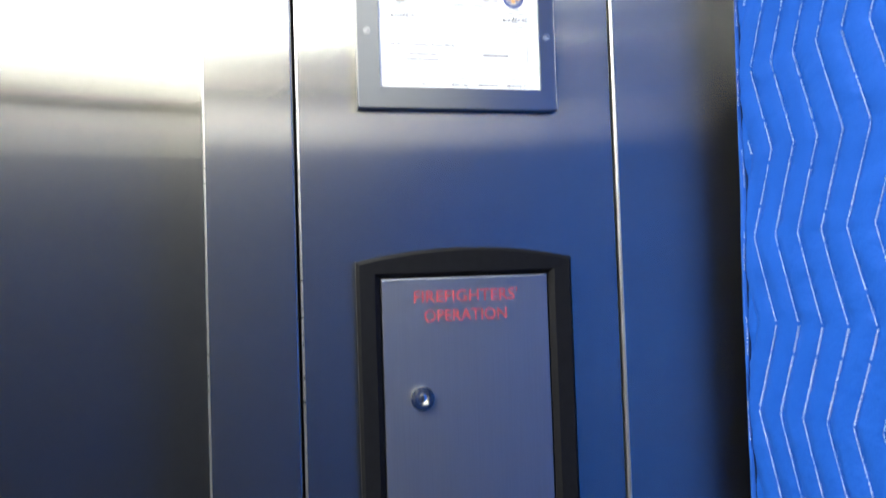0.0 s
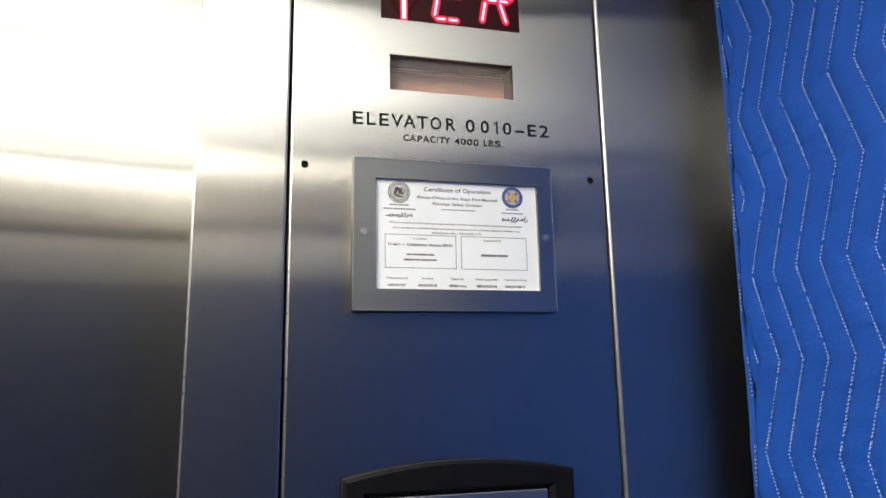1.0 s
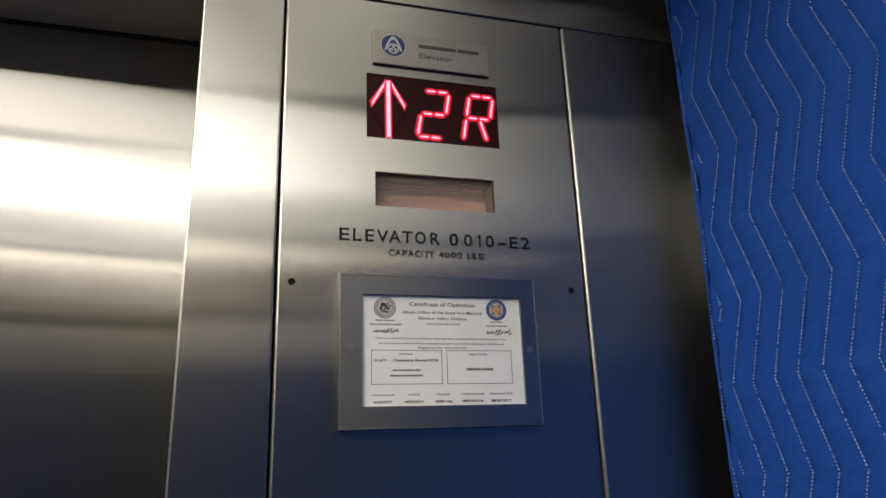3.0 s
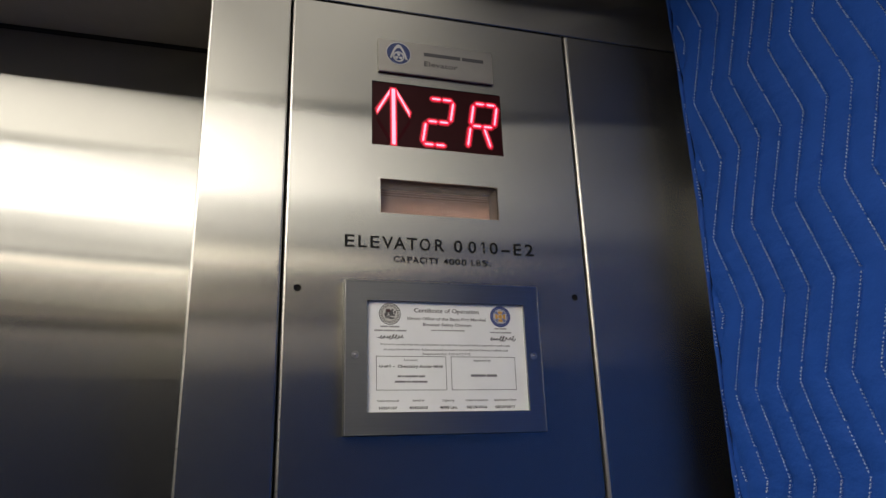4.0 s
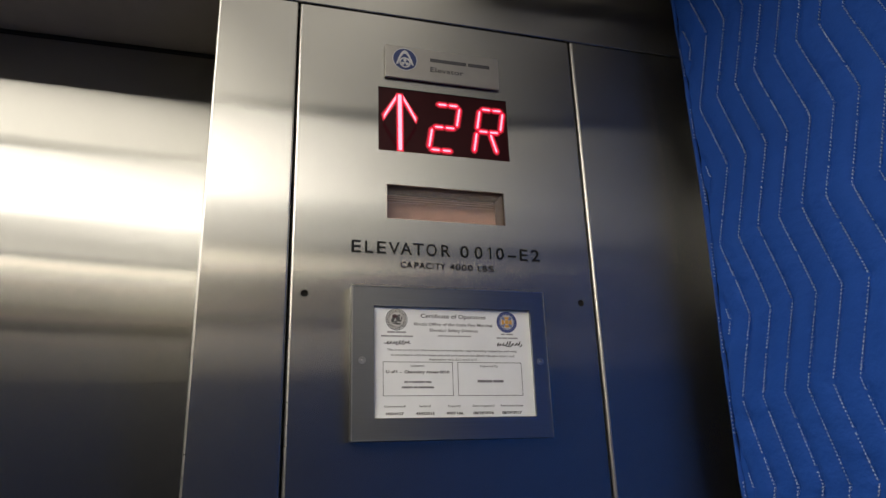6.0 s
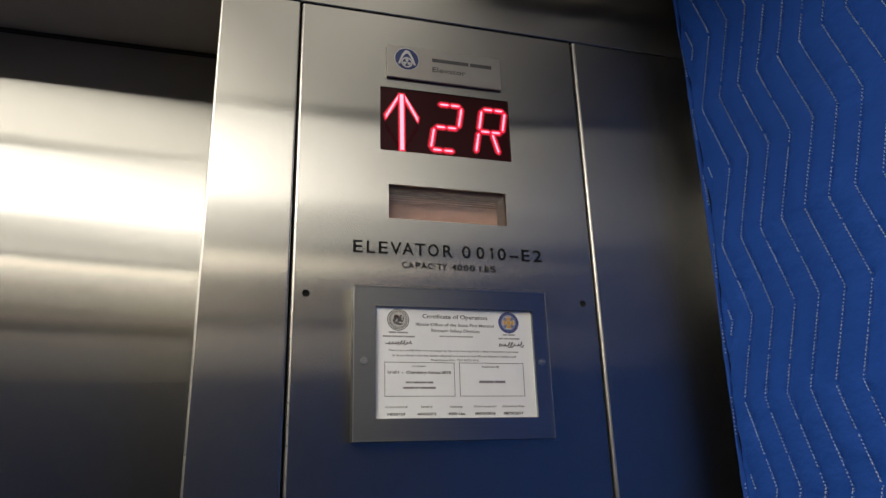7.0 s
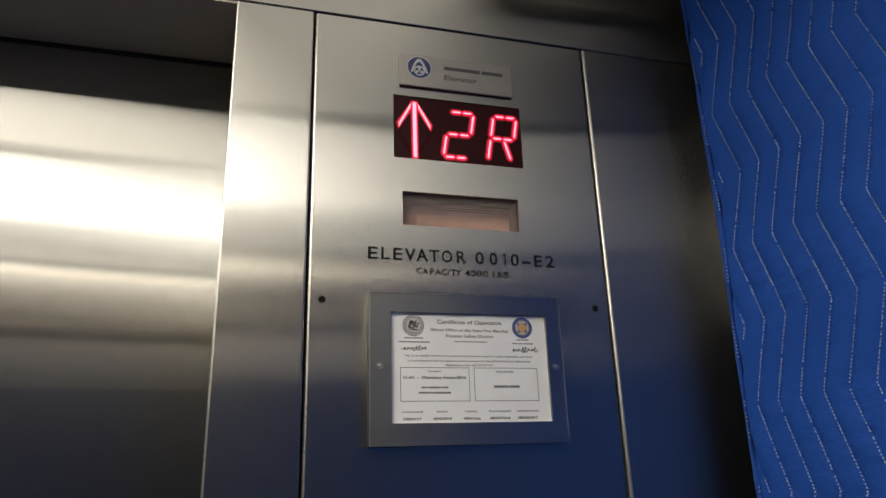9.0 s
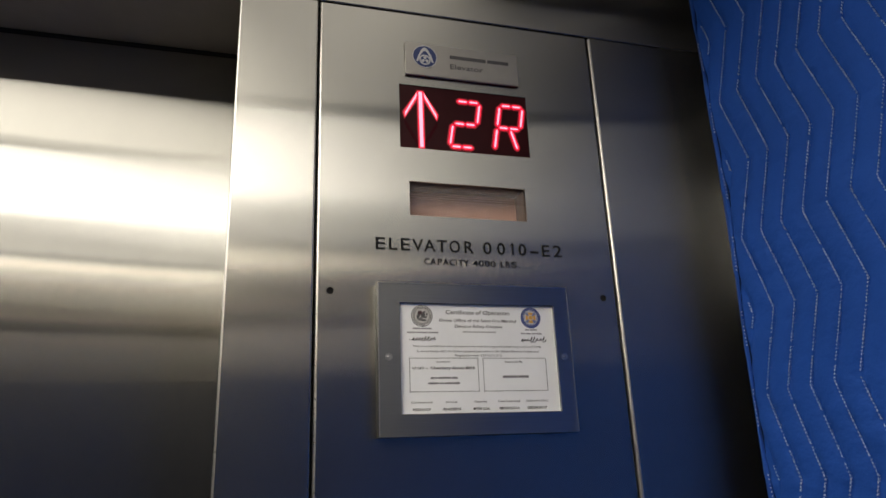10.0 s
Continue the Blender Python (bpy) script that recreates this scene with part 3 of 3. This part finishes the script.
# left side darkened as if shaded; thin pale lips paint the glint on the fold
part("outer_edge", box(FX0, FX0 + 0.0013, -0.0120, 0.0, FZ0, FZ1, 0.0005), STEEL_EDGE_SHADED, holder, "folded metal edge, shade and glint put into its colours", True)
part("lip", box(FX0 + 0.0001, FX0 + 0.0012, -0.0124, -0.0119, FZ0 + 0.0004, FZ1 - 0.0004, 0.0001), STEEL_EDGE_LIT, holder, "folded metal edge, shade and glint put into its colours")
part("lip", box(FX0 + 0.0013, FX1 - 0.0012, -0.0121, -0.0117, FZ1 - 0.0009, FZ1 - 0.0002, 0.0001), STEEL_LIP_LIT, holder)
for x0, x1, z0, z1 in ((FX1 - 0.0012, FX1, FZ0, FZ1), (FX0 + 0.0013, FX1 - 0.0012, FZ1 - 0.0012, FZ1), (FX0 + 0.0013, FX1 - 0.0012, FZ0, FZ0 + 0.0012)):
    part("outer_edge", box(x0, x1, -0.0118, 0.0, z0, z1, 0.0004), STEEL_FRAME, holder)
for x, z in ((0.0700, 1.7303), (0.2560, 1.7308)):
    sc = part("screw", ring(x, z, 0.0021, 0.0036, -0.0127, -0.0115, 28), SCREW, holder, "small round one-way screw")
    part("head", dome(x, z, -0.0113, 0.0022, 0.0012, 20), SCREW, sc, "", True)

sheet = thing("certificate", "white printed certificate of operation behind the frame", "certificate")
part("paper", box(CX0 - 0.004, CX1 + 0.004, -0.0080, -0.0074, CZ0 - 0.004, CZ1 + 0.004), PAPER, sheet)
PY = -0.00805


def printed(body, x0, x1, zmid, cap, mat=INK, bold=0.01):
    return part("printing", lettering(body, x0, x1, zmid - cap / 2, cap, PY, 0.00012, bold), mat, sheet)


def bars(x0, x1, zmid, height, gaps, mat=PALE_INK):
    """A line of plain bars that stands for words; gaps: where words part, from 0 to 1."""
    cuts = [0.0, *gaps, 1.0]
    for a, b in zip(cuts, cuts[1:]):
        pa, pb = x0 + (x1 - x0) * a + 0.0004, x0 + (x1 - x0) * b - 0.0004
        part("word_bar", box(pa, pb, PY - 0.00012, PY, zmid - height / 2, zmid + height / 2), mat, sheet)


printed("Certificate of Operation", 0.1300, 0.1990, 1.7764, 0.0042, INK, 0.006)
printed("Illinois Office of the State Fire Marshal", 0.1230, 0.2060, 1.7680, 0.0030, GREY_INK)
printed("Elevator Safety Division", 0.1390, 0.1900, 1.7620, 0.0030, GREY_INK)
bars(0.1470, 0.1830, 1.7562, 0.0011, (0.18,))
bars(0.0950, 0.1150, 1.7592, 0.0015, (0.42,))
bars(0.0890, 0.1220, 1.7552, 0.0015, (0.28, 0.66))
bars(0.2150, 0.2290, 1.7592, 0.0014, (0.40,))
bars(0.2100, 0.2340, 1.7552, 0.0014, (0.24, 0.50))
printed("This is to certify that this conveyance has met the required safety inspection and tests", 0.0950, 0.2315, 1.7416, 0.0019, GREY_INK)
printed("in accordance with the Rules adopted pursuant to the Illinois Elevator Safety and", 0.0990, 0.2285, 1.7366, 0.0019, GREY_INK)
printed("Regulation Act, 225 ILCS 312.", 0.1380, 0.1885, 1.7324, 0.0019, GREY_INK)
for a, b in ((0.0910, 0.1620), (0.1670, 0.2360)):
    fr = bmesh.new()
    for c in ((a, b, 1.7294, 1.7299), (a, b, 1.6967, 1.6972), (a, a + 0.0005, 1.6972, 1.7294), (b - 0.0005, b, 1.6972, 1.7294)):
        box(c[0], c[1], PY - 0.00012, PY, c[2], c[3], bm=fr)
    part("ruled_box", fr, GREY_INK, sheet)
printed("Location", 0.1190, 0.1322, 1.7262, 0.0019, GREY_INK)
printed("U of I  -  Chemistry Annex 0010", 0.0942, 0.1582, 1.7200, 0.0026, INK, 0.025)
bars(0.1118, 0.1400, 1.7102, 0.0017, (0.16, 0.26, 0.76), MID_INK)
bars(0.1090, 0.1424, 1.7050, 0.0017, (0.36, 0.50), MID_INK)
printed("Inspected By", 0.1910, 0.2098, 1.7262, 0.0019, GREY_INK)
bars(0.1872, 0.2158, 1.7110, 0.0023, (0.58,), MID_INK)
for word, a, b in (("Conveyance #", 0.0920, 0.1132), ("Serial #", 0.1268, 0.1382), ("Capacity", 0.1560, 0.1690), ("Date Inspected", 0.1812, 0.2040), ("Expiration Date", 0.2112, 0.2348)):
    printed(word, a, b, 1.6870, 0.0020, GREY_INK)
for word, a, b in (("H024157", 0.0938, 0.1114), ("45422015", 0.1232, 0.1420), ("4000 Lbs.", 0.1540, 0.1722), ("08/29/2016", 0.1818, 0.2032), ("08/29/2017", 0.2118, 0.2332)):
    printed(word, a, b, 1.6801, 0.0024, INK, 0.025)

# seals and signatures
seal = part("seal", ring(0.1050, 1.7720, 0.0103, 0.0111, PY - 0.00012, PY, 40), SEAL_GREY, sheet, "round grey state seal")
part("field", ring(0.1050, 1.7720, 0, 0.0099, PY - 0.00010, PY, 40), SEAL_PALE, seal)
part("inner_ring", ring(0.1050, 1.7720, 0.0076, 0.0080, PY - 0.00018, PY - 0.0001, 40), SEAL_GREY, seal)
rnd = random.Random(4)
crest = bmesh.new()
for dx, dz, rx, rz in ((-0.0030, 0.0016, 0.0018, 0.0034), (0.0012, 0.0010, 0.0022, 0.0030), (0.0034, -0.0012, 0.0022, 0.0012), (0.0008, -0.0042, 0.0048, 0.0010), (-0.0020, -0.0026, 0.0030, 0.0010), (0.0028, 0.0040, 0.0018, 0.0012), (-0.0046, -0.0010, 0.0010, 0.0020), (0.0052, 0.0016, 0.0008, 0.0018)):
    prism([(0.1050 + dx + rx * math.cos(a) * rnd.uniform(0.6, 1.25), 1.7720 + dz + rz * math.sin(a) * rnd.uniform(0.6, 1.25)) for a in [2 * math.pi * i / 11 for i in range(11)]], PY - 0.0002, PY - 0.0001, crest)
part("crest", crest, SEAL_GREY, seal, "dark engraved eagle crest")
marks = bmesh.new()
for i in range(30):
    a = math.tau * i / 30
    prism([(0.1050 + r * math.cos(a + d), 1.7720 + r * math.sin(a + d)) for r, d in ((0.0084, -0.05), (0.0098, -0.05), (0.0098, 0.05), (0.0084, 0.05))], PY - 0.00018, PY - 0.0001, marks)
part("legend", marks, SEAL_GREY, seal, "ring of unreadable small marks")
part("shade", prism([(0.1038 + 0.0026 * math.cos(a) * rnd.uniform(0.6, 1.2), 1.7752 + 0.0020 * math.sin(a) * rnd.uniform(0.6, 1.2)) for a in [2 * math.pi * i / 11 for i in range(11)]], PY - 0.00024, PY - 0.0002), SEAL_RED, seal)
seal = part("seal", ring(0.2225, 1.7720, 0, 0.0112, PY - 0.00012, PY, 40), NAVY, sheet, "round navy and orange fire service seal")
part("field", ring(0.2225, 1.7720, 0, 0.0076, PY - 0.00018, PY - 0.0001, 40), SEAL_BLUE, seal)
part("inner_ring", ring(0.2225, 1.7720, 0.0074, 0.0079, PY - 0.00022, PY - 0.00018, 40), SEAL_PALE, seal)
marks = bmesh.new()
for i in range(26):
    a = math.tau * i / 26
    prism([(0.2225 + r * math.cos(a + d), 1.7720 + r * math.sin(a + d)) for r, d in ((0.0087, -0.055), (0.0101, -0.055), (0.0101, 0.055), (0.0087, 0.055))], PY - 0.00018, PY - 0.0001, marks)
part("legend", marks, SEAL_BLUE, seal, "ring of unreadable small marks")
for scale, mat, lift, word in ((1.0, SEAL_PALE, 0.00022, "cross_edge"), (0.86, ORANGE, 0.00026, "cross")):
    cross = bmesh.new()
    for q in range(4):
        a = q * math.pi / 2
        pts = []
        for u, v in ((-0.0011, 0.0012), (0.0011, 0.0012), (0.0034, 0.0060), (0.0014, 0.0066), (-0.0014, 0.0066), (-0.0034, 0.0060)):
            u, v = u * scale, v * scale
            pts.append((0.2225 + u * math.cos(a) - v * math.sin(a), 1.7720 + u * math.sin(a) + v * math.cos(a)))
        prism(pts, PY - lift, PY - 0.00018, cross)
    part(word, cross, mat, seal)
part("hub", ring(0.2225, 1.7720, 0, 0.0029, PY - 0.00030, PY - 0.00018, 20), SEAL_PALE, seal)
part("badge", ring(0.2225, 1.7720, 0, 0.0024, PY - 0.00034, PY - 0.00030, 20), ORANGE, seal)


def scrawl(x0, x1, z, seed, h):
    """A pen stroke in slanting loops, as an unreadable signature."""
    own = bmesh.new()
    r = random.Random(seed)
    n, prev = 90, None
    a, tall = seed, h
    for i in range(n + 1):
        u = i / n
        if i % 9 == 0:
            tall, pace = h * r.choice((0.25, 0.4, 0.55, 1.0)), r.uniform(0.35, 0.75)
        a += pace
        zz = z + tall * math.sin(a) * 0.8 + h * 0.3 * (u - 0.5)
        x = x0 + (x1 - x0) * u + 0.0009 * math.cos(a) + 0.5 * (zz - z)
        cur = (x, zz, 0.00022 + 0.00020 * (1 + math.sin(a + 1)))
        if prev:
            (ax, az, aw), (bx, bz, bw) = prev, cur
            d = Vector((bx - ax, bz - az))
            k = Vector((-d.y, d.x)).normalized()
            prism([(ax - k.x * aw, az - k.y * aw), (bx - k.x * bw, bz - k.y * bw), (bx + k.x * bw, bz + k.y * bw), (ax + k.x * aw, az + k.y * aw)], PY - 0.00012, PY, own)
        prev = cur
    return own


part("signature", scrawl(0.0925, 0.1185, 1.7488, 2, 0.0030), INK, sheet)
part("signature", scrawl(0.2105, 0.2375, 1.7488, 5, 0.0036), INK, sheet)

# ---- firefighters' cabinet ----
cabinet = thing("firefighters_cabinet", "grey locked cabinet door in a black arched bezel", "cabinet")
BX0, BX1, BZ, ARCH = 0.0530, 0.2750, 1.5040, 0.0125
DX0, DX1, DZ1, DZ0 = 0.0775, 0.2490, 1.4862, 1.2050


def arched(x0, x1, zs, rise, zb, n=20):
    top = [(x1 - (x1 - x0) * i / n, zs + rise * (1 - (2 * i / n - 1) ** 2)) for i in range(n + 1)]
    return [(x0, zb), (x1, zb), *top]


bz = bmesh.new()
outer = arched(BX0, BX1, BZ, ARCH, 1.1800)
grown = [(0.166 + (x - 0.166) * 0.972, 1.345 + (z - 1.345) * 0.982) for x, z in outer]
n_out = len(outer)
loops = []
side = arched(DX0 - 0.0015, DX1 + 0.0015, DZ1 + 0.0015, 0.0, DZ0 - 0.0015)
for pts, y in ((outer, 0.0), (outer, -0.0065), (grown, -0.0095), ([(0.163 + (x - 0.163) * 1.06, 1.345 + (z - 1.345) * 1.03) for x, z in side], -0.0088), (side, -0.0040), (side, 0.012)):
    loops.append([bz.verts.new((x, y, z)) for x, z in pts])
for a, b in zip(loops, loops[1:]):
    for i in range(n_out):
        j = (i + 1) % n_out
        bz.faces.new((a[i], a[j], b[j], b[i]))
part("bezel", bz, BLACK, cabinet, "black moulded plastic bezel with an arched top")
cab_door = part("door", box(DX0, DX1, -0.0045, 0.004, DZ0, DZ1, 0.0008), SATIN, cabinet, "satin grey metal door")
part("backing", box(CAB[0], CAB[1], 0.012, 0.014, CAB[2], CAB[3]), DARK, cabinet)
part("lettering", lettering("FIREFIGHTERS'", 0.1095, 0.2165, 1.4622, 0.0118, -0.0045, 0.0003, 0.0), RED, cab_door, "red words FIREFIGHTERS' OPERATION")
part("lettering", lettering("OPERATION", 0.1195, 0.2045, 1.4430, 0.0118, -0.0045, 0.0003, 0.0), RED, cab_door, "red words FIREFIGHTERS' OPERATION")
lock = part("lock", ring(0.1150, 1.3683, 0.0086, 0.0118, -0.0070, -0.0045, 40), CHROME, cab_door, "chrome cylinder lock")
part("collar", ring(0.1150, 1.3683, 0.0062, 0.0090, -0.0095, -0.0045, 40), CHROME, lock)
part("plug", dome(0.1150, 1.3683, -0.0060, 0.0063, 0.0022, 28), CHROME, lock, "", True)
part("keyway", box(0.1143, 0.1157, -0.0086, -0.0076, 1.3650, 1.3716), INK, lock)

# ---- quilted blue pad on the side wall ----
STEP, U0 = 0.0254, 0.0665
TURNS = (0.902, 1.080, 1.169, 1.2575, 1.344, 1.431, 1.518, 1.603, 1.6875, 1.770, 1.852, 1.935, 2.018, 2.101, 2.185, 2.270)   # heights at which the rows of stitches turn
PHASES = (-9, -7, *range(-6, 8))   # even: turned towards the front of the car
PAD_TOP, PAD_FOOT, PAD_END = 2.238, 0.16, 1.57


def lean(z):
    return 0.0232 * (z - 1.6885) if z < 1.80 else 0.0026 + 0.0135 * (z - 1.80)


def slope(z):
    """How much higher a turn stands for each metre that its row lies further back."""
    return 0.02 + 0.06 * min(1.0, max(0.0, (z - 1.40) / 0.5))


def zigzag(z, u=0.10):
    """How far a row of stitches stands back from its foremost line at the height z."""
    p = float(np.interp(z - slope(z) * (u - 0.10), TURNS, PHASES)) % 2.0
    return (0.0243 + 0.0022 * (z - 1.5)) * (p if p < 1.0 else 2.0 - p)


def pad_face(u, z):
    """The face of the pad, u metres back from the front of the car, without its quilting."""
    x = 0.452 + 0.16 * (min(u, 0.30) - 0.06) + 0.035 * (1 - math.exp(-max(0.0, u - 0.30) * 4))
    x += 0.0035 * noise.noise((u * 5.0, z * 2.2, 3.1)) * min(1.0, u * 4) + 0.0012 * noise.noise((u * 16, z * 11, 7.7))
    return min(x, 0.520)


def pad_x(u, z):
    w = (u - U0 - lean(z) - zigzag(z, u)) / STEP
    f = w - math.floor(w)
    puff = math.sqrt(max(0.0, 1 - (2 * f - 1) ** 2))
    pucker = 0.0022 * noise.noise((u * 30, z * 125, 5.0)) * (1.15 - puff) + 0.0014 * noise.noise((u * 22, z * 48, 9.0))
    return pad_face(u, z) + 0.0032 - 0.0054 * puff ** 0.7 + pucker


EDGE = ((0.10, 1.25, 1.42, 1.56, 1.69, 1.80, 1.92, 2.06, 2.24), (0.0330, 0.0392, 0.0418, 0.0434, 0.0462, 0.0502, 0.0528, 0.0530, 0.0522))   # height, and how far back the edge hangs


def edge_u(z):
    return sum(float(np.interp(z + d, *EDGE)) for d in (-0.06, -0.03, 0.0, 0.03, 0.06)) / 5 - 0.0006 * math.sin(z * 23)


def seam(z):
    """How far behind the pad's edge the seam of the binding runs: it wanders a little."""
    return 0.0092 + 0.0016 * math.sin(z * 17 + 0.6) + 0.0010 * math.sin(z * 41)


def steps(stops):
    out = []
    for a, b, s in stops:
        k = max(1, round((b - a) / s))
        out += [a + (b - a) * i / k for i in range(k)]
    return out + [stops[-1][1]]


pad = thing("moving_pad", "blue quilted moving pad with white zigzag stitching", "moving blanket")
qb = bmesh.new()
us = steps([(-0.0014, 0.3586, 0.0026), (0.3586, PAD_END - 0.05, 0.012)])
zs = steps([(PAD_FOOT, 1.15, 0.012), (1.15, PAD_TOP, 0.0032)])
grid = []
for z in zs:
    e = edge_u(z) + seam(z)
    grid.append([qb.verts.new((min(pad_x(e + u, z), pad_face(e + u, z) + 0.0006 + 0.35 * max(0.0, u)), -(e + u), z)) for u in us])
for r0, r1 in zip(grid, grid[1:]):
    for i in range(len(us) - 1):
        qb.faces.new((r0[i], r0[i + 1], r1[i + 1], r1[i]))
back = [[qb.verts.new((pad_face(edge_u(z) + seam(z) + u, z) + 0.012, -(edge_u(z) + seam(z) + u), z)) for u in (us[0], us[-1])] for z in zs]
for k in range(len(zs) - 1):
    qb.faces.new((grid[k][0], grid[k + 1][0], back[k + 1][0], back[k][0]))
    qb.faces.new((grid[k][-1], back[k][1], back[k + 1][1], grid[k + 1][-1]))
part("quilt", qb, BLUE, pad, "", True)

# the bound edge: a folded tape with a raised roll
tape = bmesh.new()
rings_t = []
zt = steps([(PAD_FOOT, 1.15, 0.02), (1.15, PAD_TOP, 0.006)])
for z in zt:
    e = edge_u(z)
    wob = 0.0009 * math.sin(z * 61) + 0.0008 * math.sin(z * 143 + 1)
    x = pad_face(e + 0.006, z)
    g = e + seam(z) - 0.0022
    prof = [(x + 0.012, e + 0.002), (x + 0.006, e - 0.0018 + wob), (x + 0.0010, e - 0.0012 + wob), (x - 0.0018, e + 0.0016), (x - 0.0026 + wob, e + 0.0045), (x - 0.0024 - wob, (e + 0.0045 + g) / 2), (x - 0.0012, g - 0.0008), (x + 0.002, g), (x + 0.012, g + 0.0002)]
    rings_t.append([tape.verts.new((px, -pu, z)) for px, pu in prof])
for r0, r1 in zip(rings_t, rings_t[1:]):
    for i in range(len(r0) - 1):
        tape.faces.new((r0[i], r0[i + 1], r1[i + 1], r1[i]))
part("binding", tape, BINDING, pad, "folded blue edge binding", True)


def dashes(along, length, gap, width, lift, seed=11):
    """White stitches along a line given as points (u, z): small spindles on the face of the pad."""
    own = bmesh.new()
    r = random.Random(seed)
    run = 0.0
    for (ua, za), (ub, zb) in zip(along, along[1:]):
        seg = math.hypot(ub - ua, zb - za)
        while run < seg:
            f0, f1 = run / seg, min(1.0, (run + length * r.uniform(0.6, 1.15)) / seg)
            run += length + gap
            p, q = [(ua + (ub - ua) * f, za + (zb - za) * f) for f in (f0, f1)]
            d = Vector((q[0] - p[0], q[1] - p[1]))
            if d.length < 0.0005:
                continue
            n = Vector((-d.y, d.x)).normalized() * width / 2
            a = own.verts.new((pad_face(*p) + 0.0016, -p[0], p[1]))
            b = own.verts.new((pad_face(*q) + 0.0016, -q[0], q[1]))
            rows_s = []
            for f in (0.22, 0.78):
                c = (p[0] + d.x * f, p[1] + d.y * f)
                x = pad_face(*c) + 0.0008 - lift
                rows_s.append([own.verts.new((x + dx, -(c[0] + k * n.x), c[1] + k * n.y)) for k, dx in ((1, 0.0007), (0, 0.0), (-1, 0.0007))])
            (u1, u0, u2), (v1, v0, v2) = rows_s
            for fc in ((a, u1, u0), (a, u0, u2), (b, v0, v1), (b, v2, v0), (u1, v1, v0, u0), (u0, v0, v2, u2)):
                own.faces.new(fc)
        run -= seg
    return own


for i in range(-1, 14):
    line = []
    for z0, z1 in zip(TURNS[2:], TURNS[3:]):
        for k in range(6):
            z = z0 + (z1 - z0) * k / 6
            z += slope(z) * (U0 + STEP * i - 0.085)
            if z < PAD_TOP - 0.01:
                u = U0 + STEP * i + lean(z) + 0.012
                for _ in range(3):
                    u = U0 + STEP * i + lean(z) + zigzag(z, u)
                line.append((u, z))
    runs, cur = [], []
    for u, z in line:
        if u > edge_u(z) + seam(z) + 0.0045:
            cur.append((u, z))
        elif cur:
            runs.append(cur)
            cur = []
    runs.append(cur)
    sb = bmesh.new()
    for run in runs:
        if len(run) > 1:
            join(sb, dashes(run, 0.0026, 0.0008, 0.0009, 0.0031, 20 + i))
    tagged(part("stitching", sb, THREAD, pad, "row of white zigzag stitches"), kind="stuff")

for t in TURNS[4:14]:
    hem = [(edge_u(z) + seam(z) - 0.0022, z) for z in steps([(t - 0.034, t + 0.004, 0.0095)])]
    tagged(part("stitching", dashes(hem, 0.0024, 0.0016, 0.0008, 0.0042), THREAD, pad, "short run of white hem stitches"), kind="stuff")

line = bmesh.new()
zt = steps([(PAD_FOOT, 1.15, 0.02), (1.15, PAD_TOP - 0.004, 0.006)])
tracks = []
for z in zt:
    u = edge_u(z) + seam(z) - 0.0010
    x = pad_face(u, z)
    wide = 0.0004 + 0.0002 * math.sin(z * 37) + 0.0001 * math.sin(z * 91)
    tracks.append([line.verts.new((x + dx, -(u + du), z)) for dx, du in ((0.003, -wide), (-0.0016, -wide * 0.6), (-0.0016, wide * 0.6), (0.003, wide))])
for r0, r1 in zip(tracks, tracks[1:]):
    for i in range(3):
        line.faces.new((r0[i], r0[i + 1], r1[i + 1], r1[i]))
part("seam", line, SEAM, pad, "dark navy seam beside the binding", True)

# ---- a second pad, hung on the rear wall behind the camera ----
REAR_L, REAR_R, REAR_TOP, REAR_FOOT = -0.47, 0.43, 1.915, 0.20
rear_pad = thing("moving_pad", "dark navy quilted moving pad hung on the rear wall", "moving blanket")
rq = bmesh.new()
xs_r = steps([(REAR_L, REAR_R, 0.0085)])
zs_r = steps([(REAR_FOOT, REAR_TOP, 0.0105)])
rows_r = []
for z in zs_r:
    line_r = []
    for x in xs_r:
        w = (x + zigzag(z)) / 0.0255
        f = w - math.floor(w)
        puff = math.sqrt(max(0.0, 1 - (2 * f - 1) ** 2))
        line_r.append(rq.verts.new((x, REAR + 0.016 + 0.075 * (1 - math.exp((z - REAR_TOP) / 0.13)) + 0.005 * puff + 0.006 * noise.noise((x * 4, z * 2, 1.3)), z)))
    rows_r.append(line_r)
for r0, r1 in zip(rows_r, rows_r[1:]):
    for i in range(len(xs_r) - 1):
        rq.faces.new((r0[i], r0[i + 1], r1[i + 1], r1[i]))
part("quilt", rq, NAVY_CLOTH, rear_pad, "", True)
for x0, x1, z0, z1 in ((REAR_L, REAR_R, REAR_TOP - 0.008, REAR_TOP + 0.008),):
    part("binding", box(x0, x1, REAR + 0.0035, REAR + 0.026, z0, z1, 0.004), NAVY_CLOTH, rear_pad, "folded navy edge binding", True)
